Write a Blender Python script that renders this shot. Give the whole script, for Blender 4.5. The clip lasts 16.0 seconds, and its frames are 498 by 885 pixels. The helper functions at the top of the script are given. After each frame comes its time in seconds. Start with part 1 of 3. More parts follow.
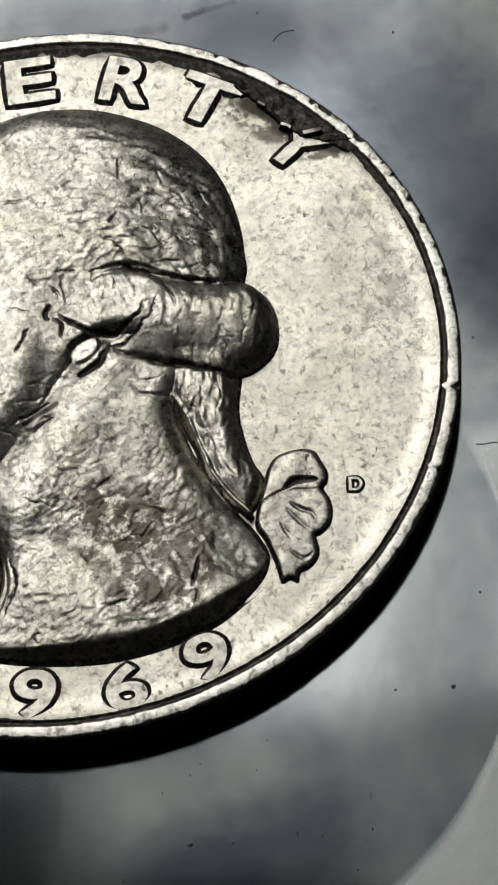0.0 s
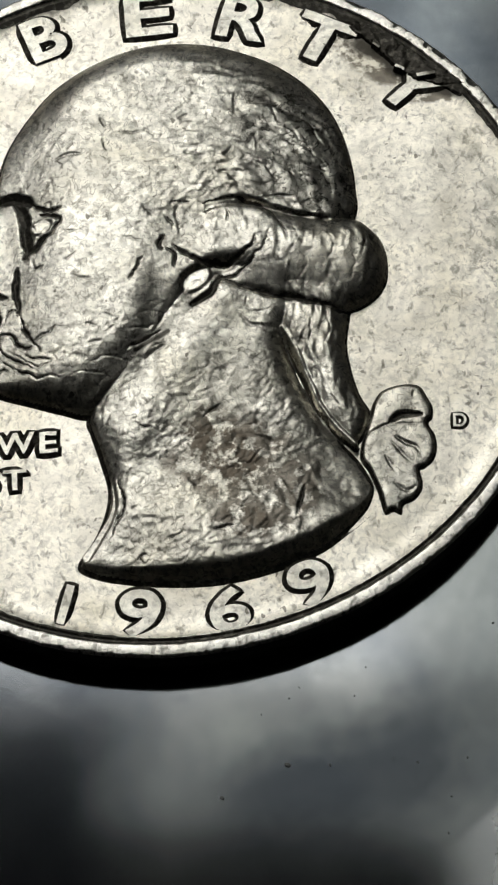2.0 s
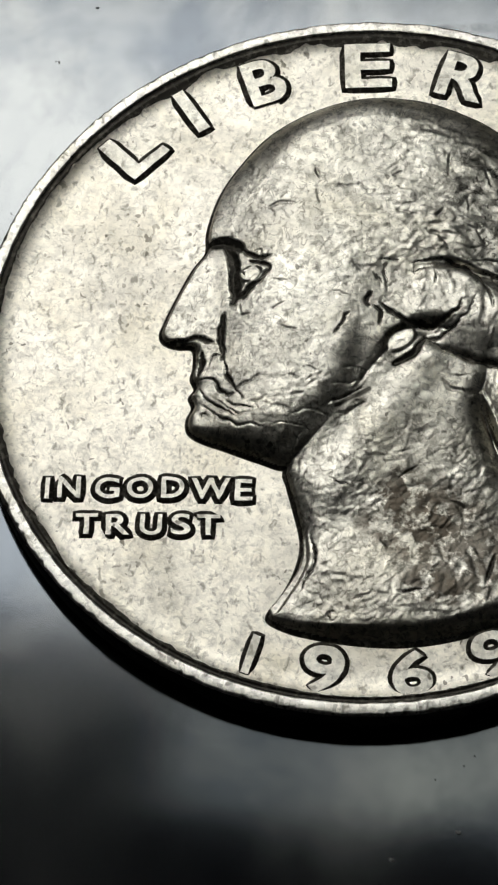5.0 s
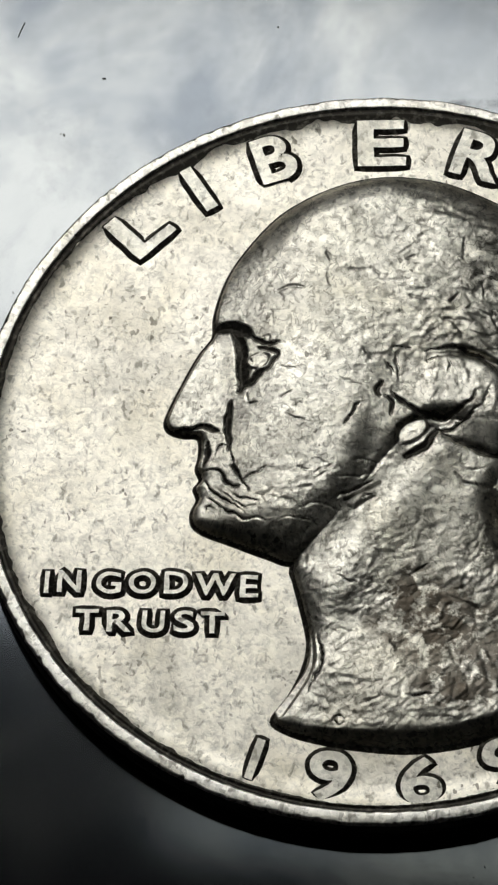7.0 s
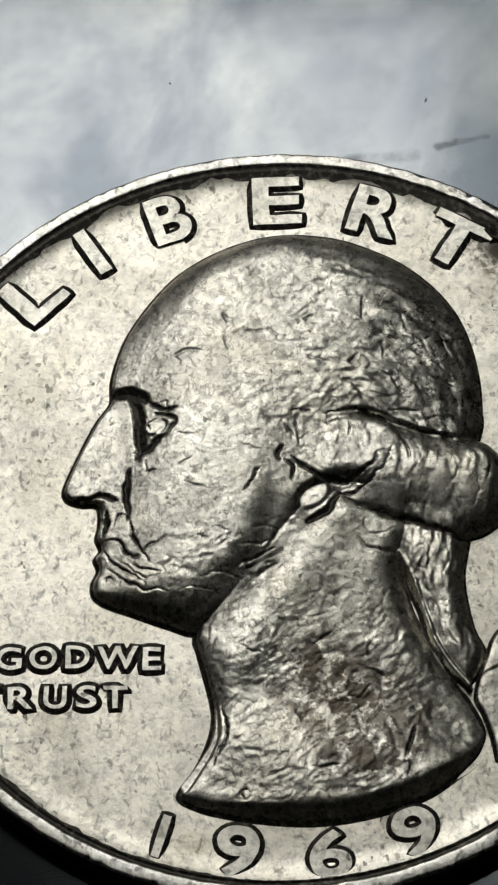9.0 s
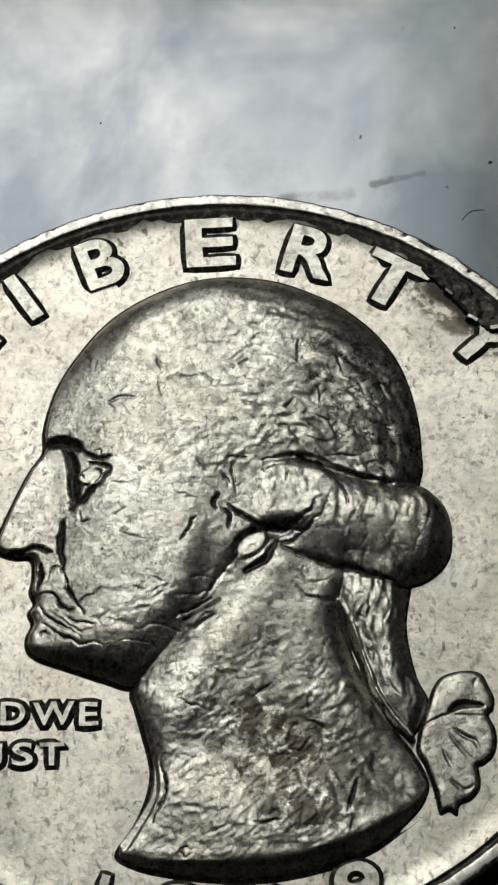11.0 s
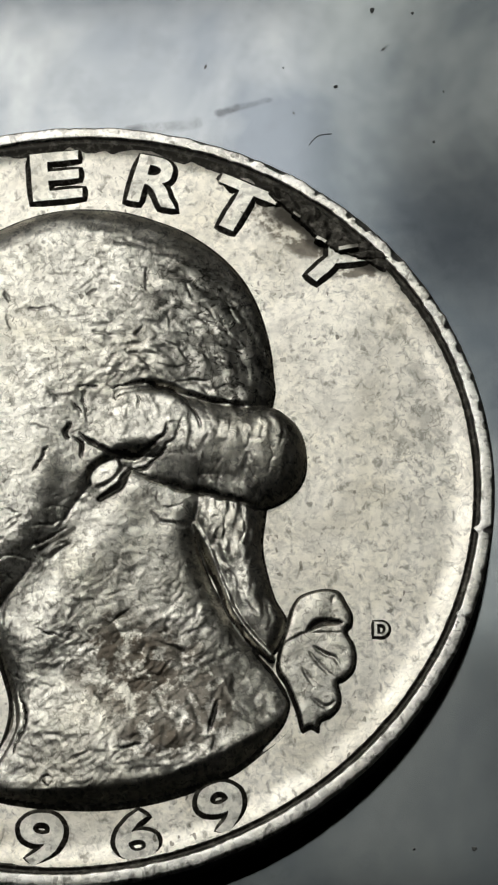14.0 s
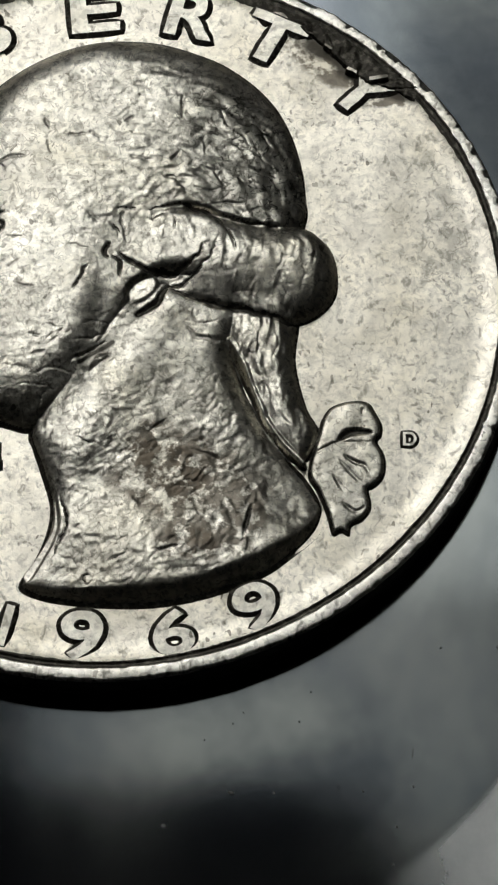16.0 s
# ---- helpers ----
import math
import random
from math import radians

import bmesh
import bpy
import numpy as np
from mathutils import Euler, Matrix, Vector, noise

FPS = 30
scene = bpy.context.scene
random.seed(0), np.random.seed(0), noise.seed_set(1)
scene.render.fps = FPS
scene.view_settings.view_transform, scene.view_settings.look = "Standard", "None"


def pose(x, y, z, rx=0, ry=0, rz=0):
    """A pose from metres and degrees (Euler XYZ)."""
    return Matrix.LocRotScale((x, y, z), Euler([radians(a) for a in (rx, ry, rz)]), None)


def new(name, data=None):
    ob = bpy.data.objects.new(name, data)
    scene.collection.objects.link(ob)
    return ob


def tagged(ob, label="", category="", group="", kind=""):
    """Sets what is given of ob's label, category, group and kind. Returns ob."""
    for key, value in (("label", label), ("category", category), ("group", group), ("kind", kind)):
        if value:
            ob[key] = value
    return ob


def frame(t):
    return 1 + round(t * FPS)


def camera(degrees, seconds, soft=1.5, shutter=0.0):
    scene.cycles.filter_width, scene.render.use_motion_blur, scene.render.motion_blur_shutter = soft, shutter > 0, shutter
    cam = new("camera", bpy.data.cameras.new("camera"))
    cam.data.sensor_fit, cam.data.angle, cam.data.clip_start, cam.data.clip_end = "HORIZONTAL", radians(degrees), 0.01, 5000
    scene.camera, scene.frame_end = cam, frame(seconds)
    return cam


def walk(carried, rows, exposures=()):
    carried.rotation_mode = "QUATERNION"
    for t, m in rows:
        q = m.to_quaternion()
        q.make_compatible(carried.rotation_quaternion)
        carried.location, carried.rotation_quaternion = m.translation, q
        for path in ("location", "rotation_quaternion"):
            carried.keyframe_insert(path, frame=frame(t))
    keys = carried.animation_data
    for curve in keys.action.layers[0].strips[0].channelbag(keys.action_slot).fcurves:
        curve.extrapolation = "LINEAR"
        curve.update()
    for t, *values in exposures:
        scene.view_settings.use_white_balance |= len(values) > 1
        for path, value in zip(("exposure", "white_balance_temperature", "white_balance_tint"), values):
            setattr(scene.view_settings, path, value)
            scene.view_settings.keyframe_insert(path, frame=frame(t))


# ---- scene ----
cam = camera(10.460, 16.0, 2.3)
MM = 0.001
# seconds, place in millimetres from the coin's foot, turn in degrees
ROWS = [
    (0.0, 9.68, -41.09, 71.02, 28.642, 3.801, -1.095),
    (0.5, 9.55, -42.88, 71.50, 27.623, 3.867, -1.338),
    (1.0, 9.08, -43.11, 71.63, 27.733, 3.709, -1.126),
    (1.5, 8.30, -43.10, 71.72, 27.807, 3.619, -0.080),
    (2.0, 7.49, -42.74, 71.88, 28.119, 3.330, 1.122),
    (2.5, 6.86, -42.50, 72.08, 28.114, 3.087, 1.816),
    (3.0, 6.26, -42.18, 72.47, 28.063, 2.974, 2.620),
    (3.5, 5.69, -41.93, 72.99, 27.955, 2.856, 3.503),
    (4.0, 5.08, -41.50, 73.58, 27.671, 2.785, 4.473),
    (4.5, 4.54, -40.97, 74.25, 27.416, 2.667, 5.468),
    (4.7, 4.37, -40.81, 74.38, 27.348, 2.704, 5.838),
    (6.8, 3.79, -37.36, 73.72, 27.164, 2.690, 6.707),
    (7.0, 3.80, -36.87, 73.55, 27.204, 2.626, 6.724),
    (7.5, 3.98, -35.81, 73.33, 27.510, 2.545, 6.348),
    (8.0, 4.32, -35.59, 73.47, 27.150, 2.231, 5.094),
    (8.2, 4.41, -35.50, 73.48, 27.036, 2.110, 4.877),
    (10.3, 4.43, -32.98, 72.70, 27.612, 1.818, 4.518),
    (10.5, 4.53, -32.88, 72.65, 27.448, 1.634, 4.090),
    (11.0, 4.85, -32.85, 72.69, 27.258, 1.541, 3.490),
    (11.5, 5.14, -32.84, 72.79, 26.974, 1.346, 2.780),
    (12.0, 5.49, -32.95, 72.56, 26.835, 1.172, 2.155),
    (12.5, 5.93, -33.25, 72.33, 27.007, 1.330, 1.918),
    (13.0, 6.51, -33.59, 72.00, 27.155, 1.415, 1.550),
    (13.5, 7.11, -33.91, 71.55, 27.256, 1.564, 1.099),
    (14.0, 7.23, -34.54, 71.33, 27.213, 1.381, 0.733),
    (14.5, 7.01, -35.41, 71.35, 27.012, 1.173, 0.443),
    (15.0, 6.79, -37.06, 71.80, 26.034, 1.080, 0.201),
    (15.5, 6.75, -38.65, 72.15, 25.787, 1.160, 0.256),
    (16.0, 6.75, -39.29, 71.88, 26.244, 1.547, 1.044),
]
walk(cam, [(t, pose(x * MM, y * MM, z * MM, rx, ry, rz)) for t, x, y, z, rx, ry, rz in ROWS])

# ---- light ----
world = bpy.data.worlds.new("world")
scene.world = world
world.use_nodes = True
world.node_tree.nodes["Background"].inputs[0].default_value = (0.5, 0.55, 0.6, 1)
world.node_tree.nodes["Background"].inputs[1].default_value = 0.02
scene.view_settings.exposure = 0.0
PANEL_GLOW, SIDE_GLOW, LOW_GLOW, DIM_GLOW, FAINT_GLOW = 3.3, 1.8, 1.45, 0.85, 0.55


# ---- materials ----
class Nodes:
    """Short hand for building a node material."""

    def __init__(self, name):
        self.mat = bpy.data.materials.new(name)
        self.mat.use_nodes = True
        self.tree = self.mat.node_tree
        self.bsdf = self.tree.nodes["Principled BSDF"]
        self.coord = self.tree.nodes.new("ShaderNodeTexCoord").outputs["Object"]

    def add(self, kind, **values):
        n = self.tree.nodes.new(kind)
        for key, v in values.items():
            if key in n.inputs:
                self.link(v, n.inputs[key])
            elif key.replace("_", " ") in n.inputs:
                self.link(v, n.inputs[key.replace("_", " ")])
            else:
                setattr(n, key, v)
        return n

    def link(self, v, socket):
        if isinstance(v, bpy.types.NodeSocket):
            self.tree.links.new(v, socket)
        else:
            socket.default_value = v

    def noise(self, size, detail=4.0, rough=0.6, distort=0.0, stretch=(1, 1, 1), turn=(0, 0, 0)):
        m = self.add("ShaderNodeMapping", Vector=self.coord, Scale=stretch, Rotation=turn)
        return self.add("ShaderNodeTexNoise", Vector=m.outputs[0], Scale=1 / size, Detail=detail, Roughness=rough, Distortion=distort).outputs["Fac"]

    def ramp(self, fac, *stops):
        n = self.add("ShaderNodeValToRGB", Fac=fac)
        e = n.color_ramp.elements
        while len(e) < len(stops):
            e.new(0.5)
        for el, (p, c) in zip(e, stops):
            el.position, el.color = p, (c, c, c, 1) if isinstance(c, (int, float)) else (*c, 1)
        return n.outputs[0]

    def mix(self, fac, a, b, mode="MIX"):
        n = self.add("ShaderNodeMix", data_type="RGBA", blend_type=mode)
        self.link(fac, n.inputs[0]), self.link(a, n.inputs[6]), self.link(b, n.inputs[7])
        return n.outputs[2]

    def math(self, op, a, b):
        n = self.add("ShaderNodeMath", operation=op)
        self.link(a, n.inputs[0]), self.link(b, n.inputs[1])
        return n.outputs[0]

    def near_line(self, ax, ay, bx, by, r, wide=1.0, ends=0.4):
        """1 within about r millimetres of a line, with a ragged edge that is softer the smaller ends is."""
        spread = r / wide
        ragged = self.add("ShaderNodeTexNoise", Vector=self.coord, Scale=1600.0, Detail=4.0).outputs["Color"]
        shift = self.add("ShaderNodeVectorMath", operation="MULTIPLY_ADD")
        self.link(ragged, shift.inputs[0]), self.link((spread * MM,) * 3, shift.inputs[1]), self.link(self.coord, shift.inputs[2])
        p = self.add("ShaderNodeMapping", Vector=shift.outputs[0], Location=(-spread * 0.5 * MM - ax * MM, -spread * 0.5 * MM - ay * MM, 0)).outputs[0]
        long = math.hypot(bx - ax, by - ay)
        q = self.add("ShaderNodeMapping", vector_type="POINT", Vector=p, Rotation=(0, 0, -math.atan2(by - ay, bx - ax))).outputs[0]
        xyz = self.add("ShaderNodeSeparateXYZ", Vector=q)
        over = self.math("SUBTRACT", xyz.outputs[0], self.add("ShaderNodeClamp", Value=xyz.outputs[0], Min=0.0, Max=long * MM).outputs[0])
        d = self.math("SQRT", self.math("ADD", self.math("MULTIPLY", over, over), self.math("MULTIPLY", xyz.outputs[1], xyz.outputs[1])), 0.0)
        n = self.add("ShaderNodeMapRange", Value=d, From_Min=r * MM, From_Max=r * ends * MM)
        return n.outputs[0]

    def dabs(self, size, stretch, turn):
        """A random value for each of many small irregular stretched patches."""
        ragged = self.add("ShaderNodeTexNoise", Vector=self.coord, Scale=0.9 / size, Detail=1.0).outputs["Color"]
        shift = self.add("ShaderNodeVectorMath", operation="MULTIPLY_ADD")
        self.link(ragged, shift.inputs[0]), self.link((size * 0.9,) * 3, shift.inputs[1]), self.link(self.coord, shift.inputs[2])
        p = self.add("ShaderNodeMapping", Vector=shift.outputs[0], Scale=stretch, Rotation=(0, 0, turn)).outputs[0]
        cell = self.add("ShaderNodeTexVoronoi", Vector=p, Scale=1 / size).outputs["Color"]
        return self.add("ShaderNodeSeparateColor", Color=cell).outputs[0]

    def bump(self, height, distance, strength=1.0, normal=None):
        n = self.add("ShaderNodeBump", Height=height, Distance=distance, Strength=strength)
        if normal is not None:
            self.link(normal, n.inputs["Normal"])
        return n.outputs[0]

    def set(self, **values):
        for key, v in values.items():
            self.link(v, self.bsdf.inputs[key.replace("_", " ")])
        return self.mat


def coin_metal(name, tone, mottle, ticks, relief, smear, tarnish=0.0, patch=(), beaten=(), brown=(), grain=1.0, scrawl=0.3, patchy=0.3):
    """Worn cupronickel: mottling, short dark ticks, thin winding scratches, stains and fine relief.
    patch: grime driven into the metal along short lines, on the bust shade painted in creases; beaten: zones of dense
    wear; brown: zones of brown tarnish."""
    m = Nodes(name)
    fine = m.noise(0.00011, 1, 0.5)
    pits = m.noise(0.00026, 2, 0.55, 0.8)
    stains = m.noise(0.0026, 4, 0.6, 0.4)
    cloudy = m.ramp(m.noise(0.00034 * grain, 4, 0.62, 0.6), (0.48, 0.0), (0.64, 1.0))
    mask = m.ramp(m.noise(0.0019, 3, 0.6), (0.40, 0.0), (0.62, 1.0))
    one = m.ramp(m.noise(0.00026 * grain, 3, 0.5, 0.5, (1, 0.7, 1), (0, 0, 0.5)), (0.57, 0.0), (0.70, 1.0))
    two = m.ramp(m.noise(0.00022 * grain, 3, 0.5, 0.5, (0.7, 1, 1), (0, 0, -0.3)), (0.57, 0.0), (0.70, 1.0))
    base = m.mix(m.ramp(stains, (0.45, 0.0), (0.74, 1.0)), (*tone, 1), (tone[0] * 0.80, tone[1] * 0.785, tone[2] * 0.73, 1))
    base = m.mix(m.math("MULTIPLY", cloudy, mottle), base, (0.40, 0.385, 0.34, 1))
    if tarnish:
        dull = m.ramp(m.noise(0.0030, 5, 0.7, 0.6, (1, 1, 1), (0.7, 0.2, 0.9)), (0.45, 0.0), (0.60, 1.0))
        base = m.mix(m.math("MULTIPLY", dull, tarnish), base, (0.34, 0.325, 0.28, 1))
    # thin winding lines where a noise crosses its middle value, broken up by a second noise
    lines = [m.ramp(m.math("ABSOLUTE", m.math("SUBTRACT", m.noise(size, 1, 0.4, 1.1, (1, 0.8, 1), (0.3, 0, turn)), 0.5), 0.0), (0.02, 1.0), (0.065, 0.0)) for size, turn in ((0.00040, 0.4), (0.00030, -0.7))]
    gaps = m.ramp(m.noise(0.00040, 2, 0.6, 0.3, (1, 1, 1), (0, 0.5, 0.2)), (0.51, 0.0), (0.58, 1.0))
    winding = m.math("MAXIMUM", m.math("MULTIPLY", lines[0], gaps), m.math("MULTIPLY", lines[1], m.ramp(m.noise(0.00034, 2, 0.6, 0.3, (1, 1, 1), (0.9, 0.5, 1.2)), (0.51, 0.0), (0.58, 1.0))))
    worn = scrawl
    for ax, ay, bx, by, r, much in beaten:
        zone = m.near_line(ax, ay, bx, by, r, 2.2, 0.35)
        dull = m.ramp(m.noise(0.00046, 4, 0.6, 0.8, (1, 0.75, 1), (0, 0, 0.6)), (0.47, 0.0), (0.58, 1.0))
        base = m.mix(m.math("MULTIPLY", m.math("MULTIPLY", zone, dull), much * 0.75), base, (0.150, 0.143, 0.120, 1))
        worn = m.math("MAXIMUM", worn, m.math("MULTIPLY", zone, much))
    for ax, ay, bx, by, r in brown:
        zone = m.math("MULTIPLY", m.near_line(ax, ay, bx, by, r, 1.6, 0.7), m.ramp(m.noise(0.00045, 3, 0.6), (0.42, 0.0), (0.52, 0.85)))
        base = m.mix(zone, base, (0.095, 0.078, 0.058, 1))
    base = m.mix(m.math("MULTIPLY", winding, worn), base, (0.10, 0.094, 0.078, 1))
    # small worn patches, some paler and some darker
    first, second = m.dabs(0.00017, (1, 0.5, 1), 0.6), m.dabs(0.00013, (0.5, 1, 1), -0.35)
    base = m.mix(patchy, base, m.ramp(first, (0.0, 0.25), (0.25, 0.70), (0.5, 1.0)), "MULTIPLY")
    base = m.mix(patchy, base, m.ramp(second, (0.0, 0.25), (0.20, 0.75), (0.4, 1.0)), "MULTIPLY")
    dabs = m.math("MULTIPLY", m.math("MAXIMUM", one, m.math("MULTIPLY", two, mask)), ticks)
    base = m.mix(dabs, base, (0.14, 0.13, 0.105, 1))
    spots = m.ramp(m.noise(0.00024, 1, 0.4, 0.5, (1, 0.75, 1), (0.4, 0, 1.1)), (0.69, 0.0), (0.71, 0.8))
    base = m.mix(m.math("MULTIPLY", spots, mask), base, (0.10, 0.09, 0.07, 1))
    for ax, ay, bx, by, r in patch:
        base = m.mix(m.math("MULTIPLY", m.near_line(ax, ay, bx, by, r), 0.9), base, (0.04, 0.036, 0.029, 1))
    rough = m.math("ADD", m.math("MULTIPLY", fine, 0.12), smear)
    n1 = m.bump(m.math("ADD", m.math("SUBTRACT", pits, m.math("MULTIPLY", winding, 0.05)), m.math("MULTIPLY", m.math("ADD", first, second), patchy * 0.30)), relief * MM, 1.0)
    n2 = m.bump(fine, relief * 0.2 * MM, 1.0, n1)
    return m.set(Base_Color=base, Metallic=1.0, Roughness=rough, Normal=n2)


BEATEN_DIRT = ((5.2, 10.3, 6.4, 9.65, 0.26), (6.1, 9.4, 8.6, 7.95, 0.85), (6.0, 9.0, 7.3, 8.2, 0.42), (8.3, 8.2, 9.4, 7.0, 0.26), (6.9, 8.3, 7.3, 8.0, 0.45), (8.0, 7.4, 9.0, 7.1, 0.30))
FIELD = coin_metal("coin_field", (0.89, 0.84, 0.72), 0.34, 0.70, 0.009, 0.33, 0.34, BEATEN_DIRT, ((9.6, 4.6, 10.3, 0.0, 2.0, 0.45), (-8.6, 2.0, -7.6, 0.2, 1.4, 0.25)), grain=0.9, scrawl=0.22, patchy=0.13, brown=((5.7, 9.1, 6.9, 8.1, 0.8), (7.4, 7.1, 8.8, 7.1, 0.35)))
BUST = coin_metal("coin_bust", (0.91, 0.87, 0.755), 0.44, 0.62, 0.013, 0.32, 0.40, ((1.0, -0.70, 1.55, -0.32, 0.20), (-0.6, -2.3, 0.3, -1.65, 0.12)),
                  beaten=((0.4, -4.4, 3.4, -7.2, 3.1, 0.62), (3.6, 6.0, 4.9, 3.4, 2.4, 1.0), (2.2, -3.2, 2.8, -4.4, 1.6, 0.5), (-2.2, -3.1, -0.4, -2.2, 1.0, 0.6)),
                  brown=((2.0, -5.7, 3.6, -6.8, 1.8), (1.5, -5.0, 2.4, -6.0, 0.9), (2.2, -8.0, 3.0, -8.1, 0.6)), scrawl=0.5, grain=0.85, patchy=0.34)
RIM = coin_metal("coin_rim", (0.90, 0.87, 0.79), 0.25, 0.80, 0.010, 0.30, scrawl=0.1, patchy=0.35)
LETTER = coin_metal("coin_letter", (0.80, 0.77, 0.67), 0.40, 0.60, 0.010, 0.32, 0.3, ((6.7, 9.1, 8.9, 7.6, 0.5),), scrawl=0.15)


def grime_shade_metal():
    """Dark grime in the crevices, with their shade put into its colour, thinner in places."""
    m = Nodes("dark_grime_shade")
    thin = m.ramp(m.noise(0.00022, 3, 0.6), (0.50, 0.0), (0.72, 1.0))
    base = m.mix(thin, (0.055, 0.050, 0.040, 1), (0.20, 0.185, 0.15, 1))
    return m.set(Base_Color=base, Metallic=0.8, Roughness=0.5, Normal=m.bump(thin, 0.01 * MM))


GRIME_SHADE = grime_shade_metal()


TONE_PATCHES = ((11.6, 9.6, 14.6, 2.6, 4.2, 0.70, (0.045, 0.052, 0.066)), (2.5, -13.4, 5.6, -12.7, 2.0, 0.65, (0.36, 0.37, 0.35)), (3.4, -15.9, 7.6, -14.9, 2.0, 0.65, (0.050, 0.057, 0.070)))


def plate_metal():
    """Polished steel with cloudy wear, fine brushing, small dark marks, and a paler, rougher zone beyond a round edge.
    """
    m = Nodes("plate_metal")
    cloud = m.noise(0.0062, 4, 0.55, 0.5, (1, 0.8, 1))
    film = m.noise(0.0018, 5, 0.7, 0.1, (1, 0.8, 1))
    brush = m.noise(0.0005, 4, 0.6, 0.2, (1, 0.10, 1), (0, 0, 0.12))
    specks = m.ramp(m.noise(0.0006, 2, 0.5, 0.6, (1, 0.6, 1)), (0.765, 0.0), (0.79, 1.0))
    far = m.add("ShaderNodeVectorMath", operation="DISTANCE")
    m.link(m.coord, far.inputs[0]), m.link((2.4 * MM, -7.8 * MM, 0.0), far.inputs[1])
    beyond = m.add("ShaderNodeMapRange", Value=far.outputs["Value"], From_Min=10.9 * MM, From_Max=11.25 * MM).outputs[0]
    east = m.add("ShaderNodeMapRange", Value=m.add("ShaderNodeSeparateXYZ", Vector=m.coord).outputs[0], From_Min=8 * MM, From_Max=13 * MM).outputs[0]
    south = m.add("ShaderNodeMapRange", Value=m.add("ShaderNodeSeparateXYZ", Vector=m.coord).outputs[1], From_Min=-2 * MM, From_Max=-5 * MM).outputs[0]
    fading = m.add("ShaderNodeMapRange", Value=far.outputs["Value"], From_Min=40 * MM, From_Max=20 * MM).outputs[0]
    pale_zone = m.math("MULTIPLY", m.math("MULTIPLY", m.math("MULTIPLY", beyond, fading), east), south)
    base = m.mix(m.ramp(cloud, (0.36, 0.0), (0.62, 1.0)), (0.121, 0.134, 0.148, 1), (0.243, 0.251, 0.248, 1))
    base = m.mix(m.math("MULTIPLY", m.ramp(film, (0.46, 0.0), (0.72, 1.0)), 0.24), base, (0.075, 0.082, 0.088, 1))
    # broad blue-grey patches and one paler patch
    for ax, ay, bx, by, r, much, tone in TONE_PATCHES:
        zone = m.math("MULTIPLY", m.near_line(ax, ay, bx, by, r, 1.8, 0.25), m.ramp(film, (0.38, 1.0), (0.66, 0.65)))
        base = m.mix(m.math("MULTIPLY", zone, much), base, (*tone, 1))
    for ax, ay, bx, by, r in ((3.95, 13.45, 5.5, 13.93, 0.14), (1.3, 12.75, 3.2, 13.05, 0.30), (4.0, 13.45, 4.5, 13.62, 0.2)):
        base = m.mix(m.math("MULTIPLY", m.near_line(ax, ay, bx, by, r), m.ramp(film, (0.40, 0.10), (0.60, 0.65))), base, (0.045, 0.047, 0.05, 1))
    base = m.mix(specks, base, (0.03, 0.03, 0.028, 1))
    base = m.mix(m.math("MULTIPLY", pale_zone, m.ramp(film, (0.35, 0.95), (0.65, 0.70))), base, (0.80, 0.81, 0.78, 1))
    rough = m.math("ADD", m.math("MULTIPLY", cloud, 0.08), 0.055)
    rough = m.math("ADD", rough, m.math("MULTIPLY", pale_zone, m.ramp(film, (0.35, 0.62), (0.65, 0.46))))
    return m.set(Base_Color=base, Metallic=1.0, Roughness=rough, Normal=m.bump(film, 0.0012 * MM, 1.0, m.bump(brush, 0.0001 * MM, 1.0)))


PLATE = plate_metal()


def plain(name, colour, rough=0.7, metal=0.0, size=0.05):
    m = Nodes(name)
    n = m.noise(size, 5, 0.6)
    dark = tuple(c * 0.85 for c in colour)
    return m.set(Base_Color=m.mix(n, (*colour, 1), (*dark, 1)), Roughness=rough, Metallic=metal, Normal=m.bump(n, size * 0.02))


WALL = plain("dark_enclosure", (0.028, 0.030, 0.033))
BLACK = plain("black_plastic", (0.015, 0.015, 0.017), 0.45, 0.0, 0.004)
DUST = plain("dust", (0.26, 0.26, 0.25), 0.9, 0.0, 0.0001)
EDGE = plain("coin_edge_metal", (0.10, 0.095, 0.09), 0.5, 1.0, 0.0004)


def glow(name, colour, strength):
    m = Nodes(name)
    return m.set(Base_Color=(0.8, 0.8, 0.8, 1), Emission_Color=(*colour, 1), Emission_Strength=strength)


PANEL = glow("main_panel_glow", (1.0, 1.0, 0.99), PANEL_GLOW)
SIDE_PANEL = glow("side_panel_glow", (0.95, 1.0, 0.97), SIDE_GLOW)
LOW_PANEL = glow("low_panel_glow", (0.95, 1.0, 0.96), LOW_GLOW)
DIM_PANEL = glow("dim_panel_glow", (0.95, 1.0, 0.95), DIM_GLOW)
FAINT_PANEL = glow("faint_panel_glow", (0.95, 1.0, 0.96), FAINT_GLOW)


# ---- mesh helpers ----
def part(name, bm, material, parent=None, label=""):
    me = bpy.data.meshes.new(name)
    if isinstance(bm, tuple):
        me.from_pydata(*bm)
    else:
        bm.to_mesh(me), bm.free()
    me.materials.append(material)
    ob = new(name, me)
    ob.parent = parent
    if label:
        tagged(ob, label)
    return ob


def smooth(ob):
    ob.data.polygons.foreach_set("use_smooth", [True] * len(ob.data.polygons))
    return ob


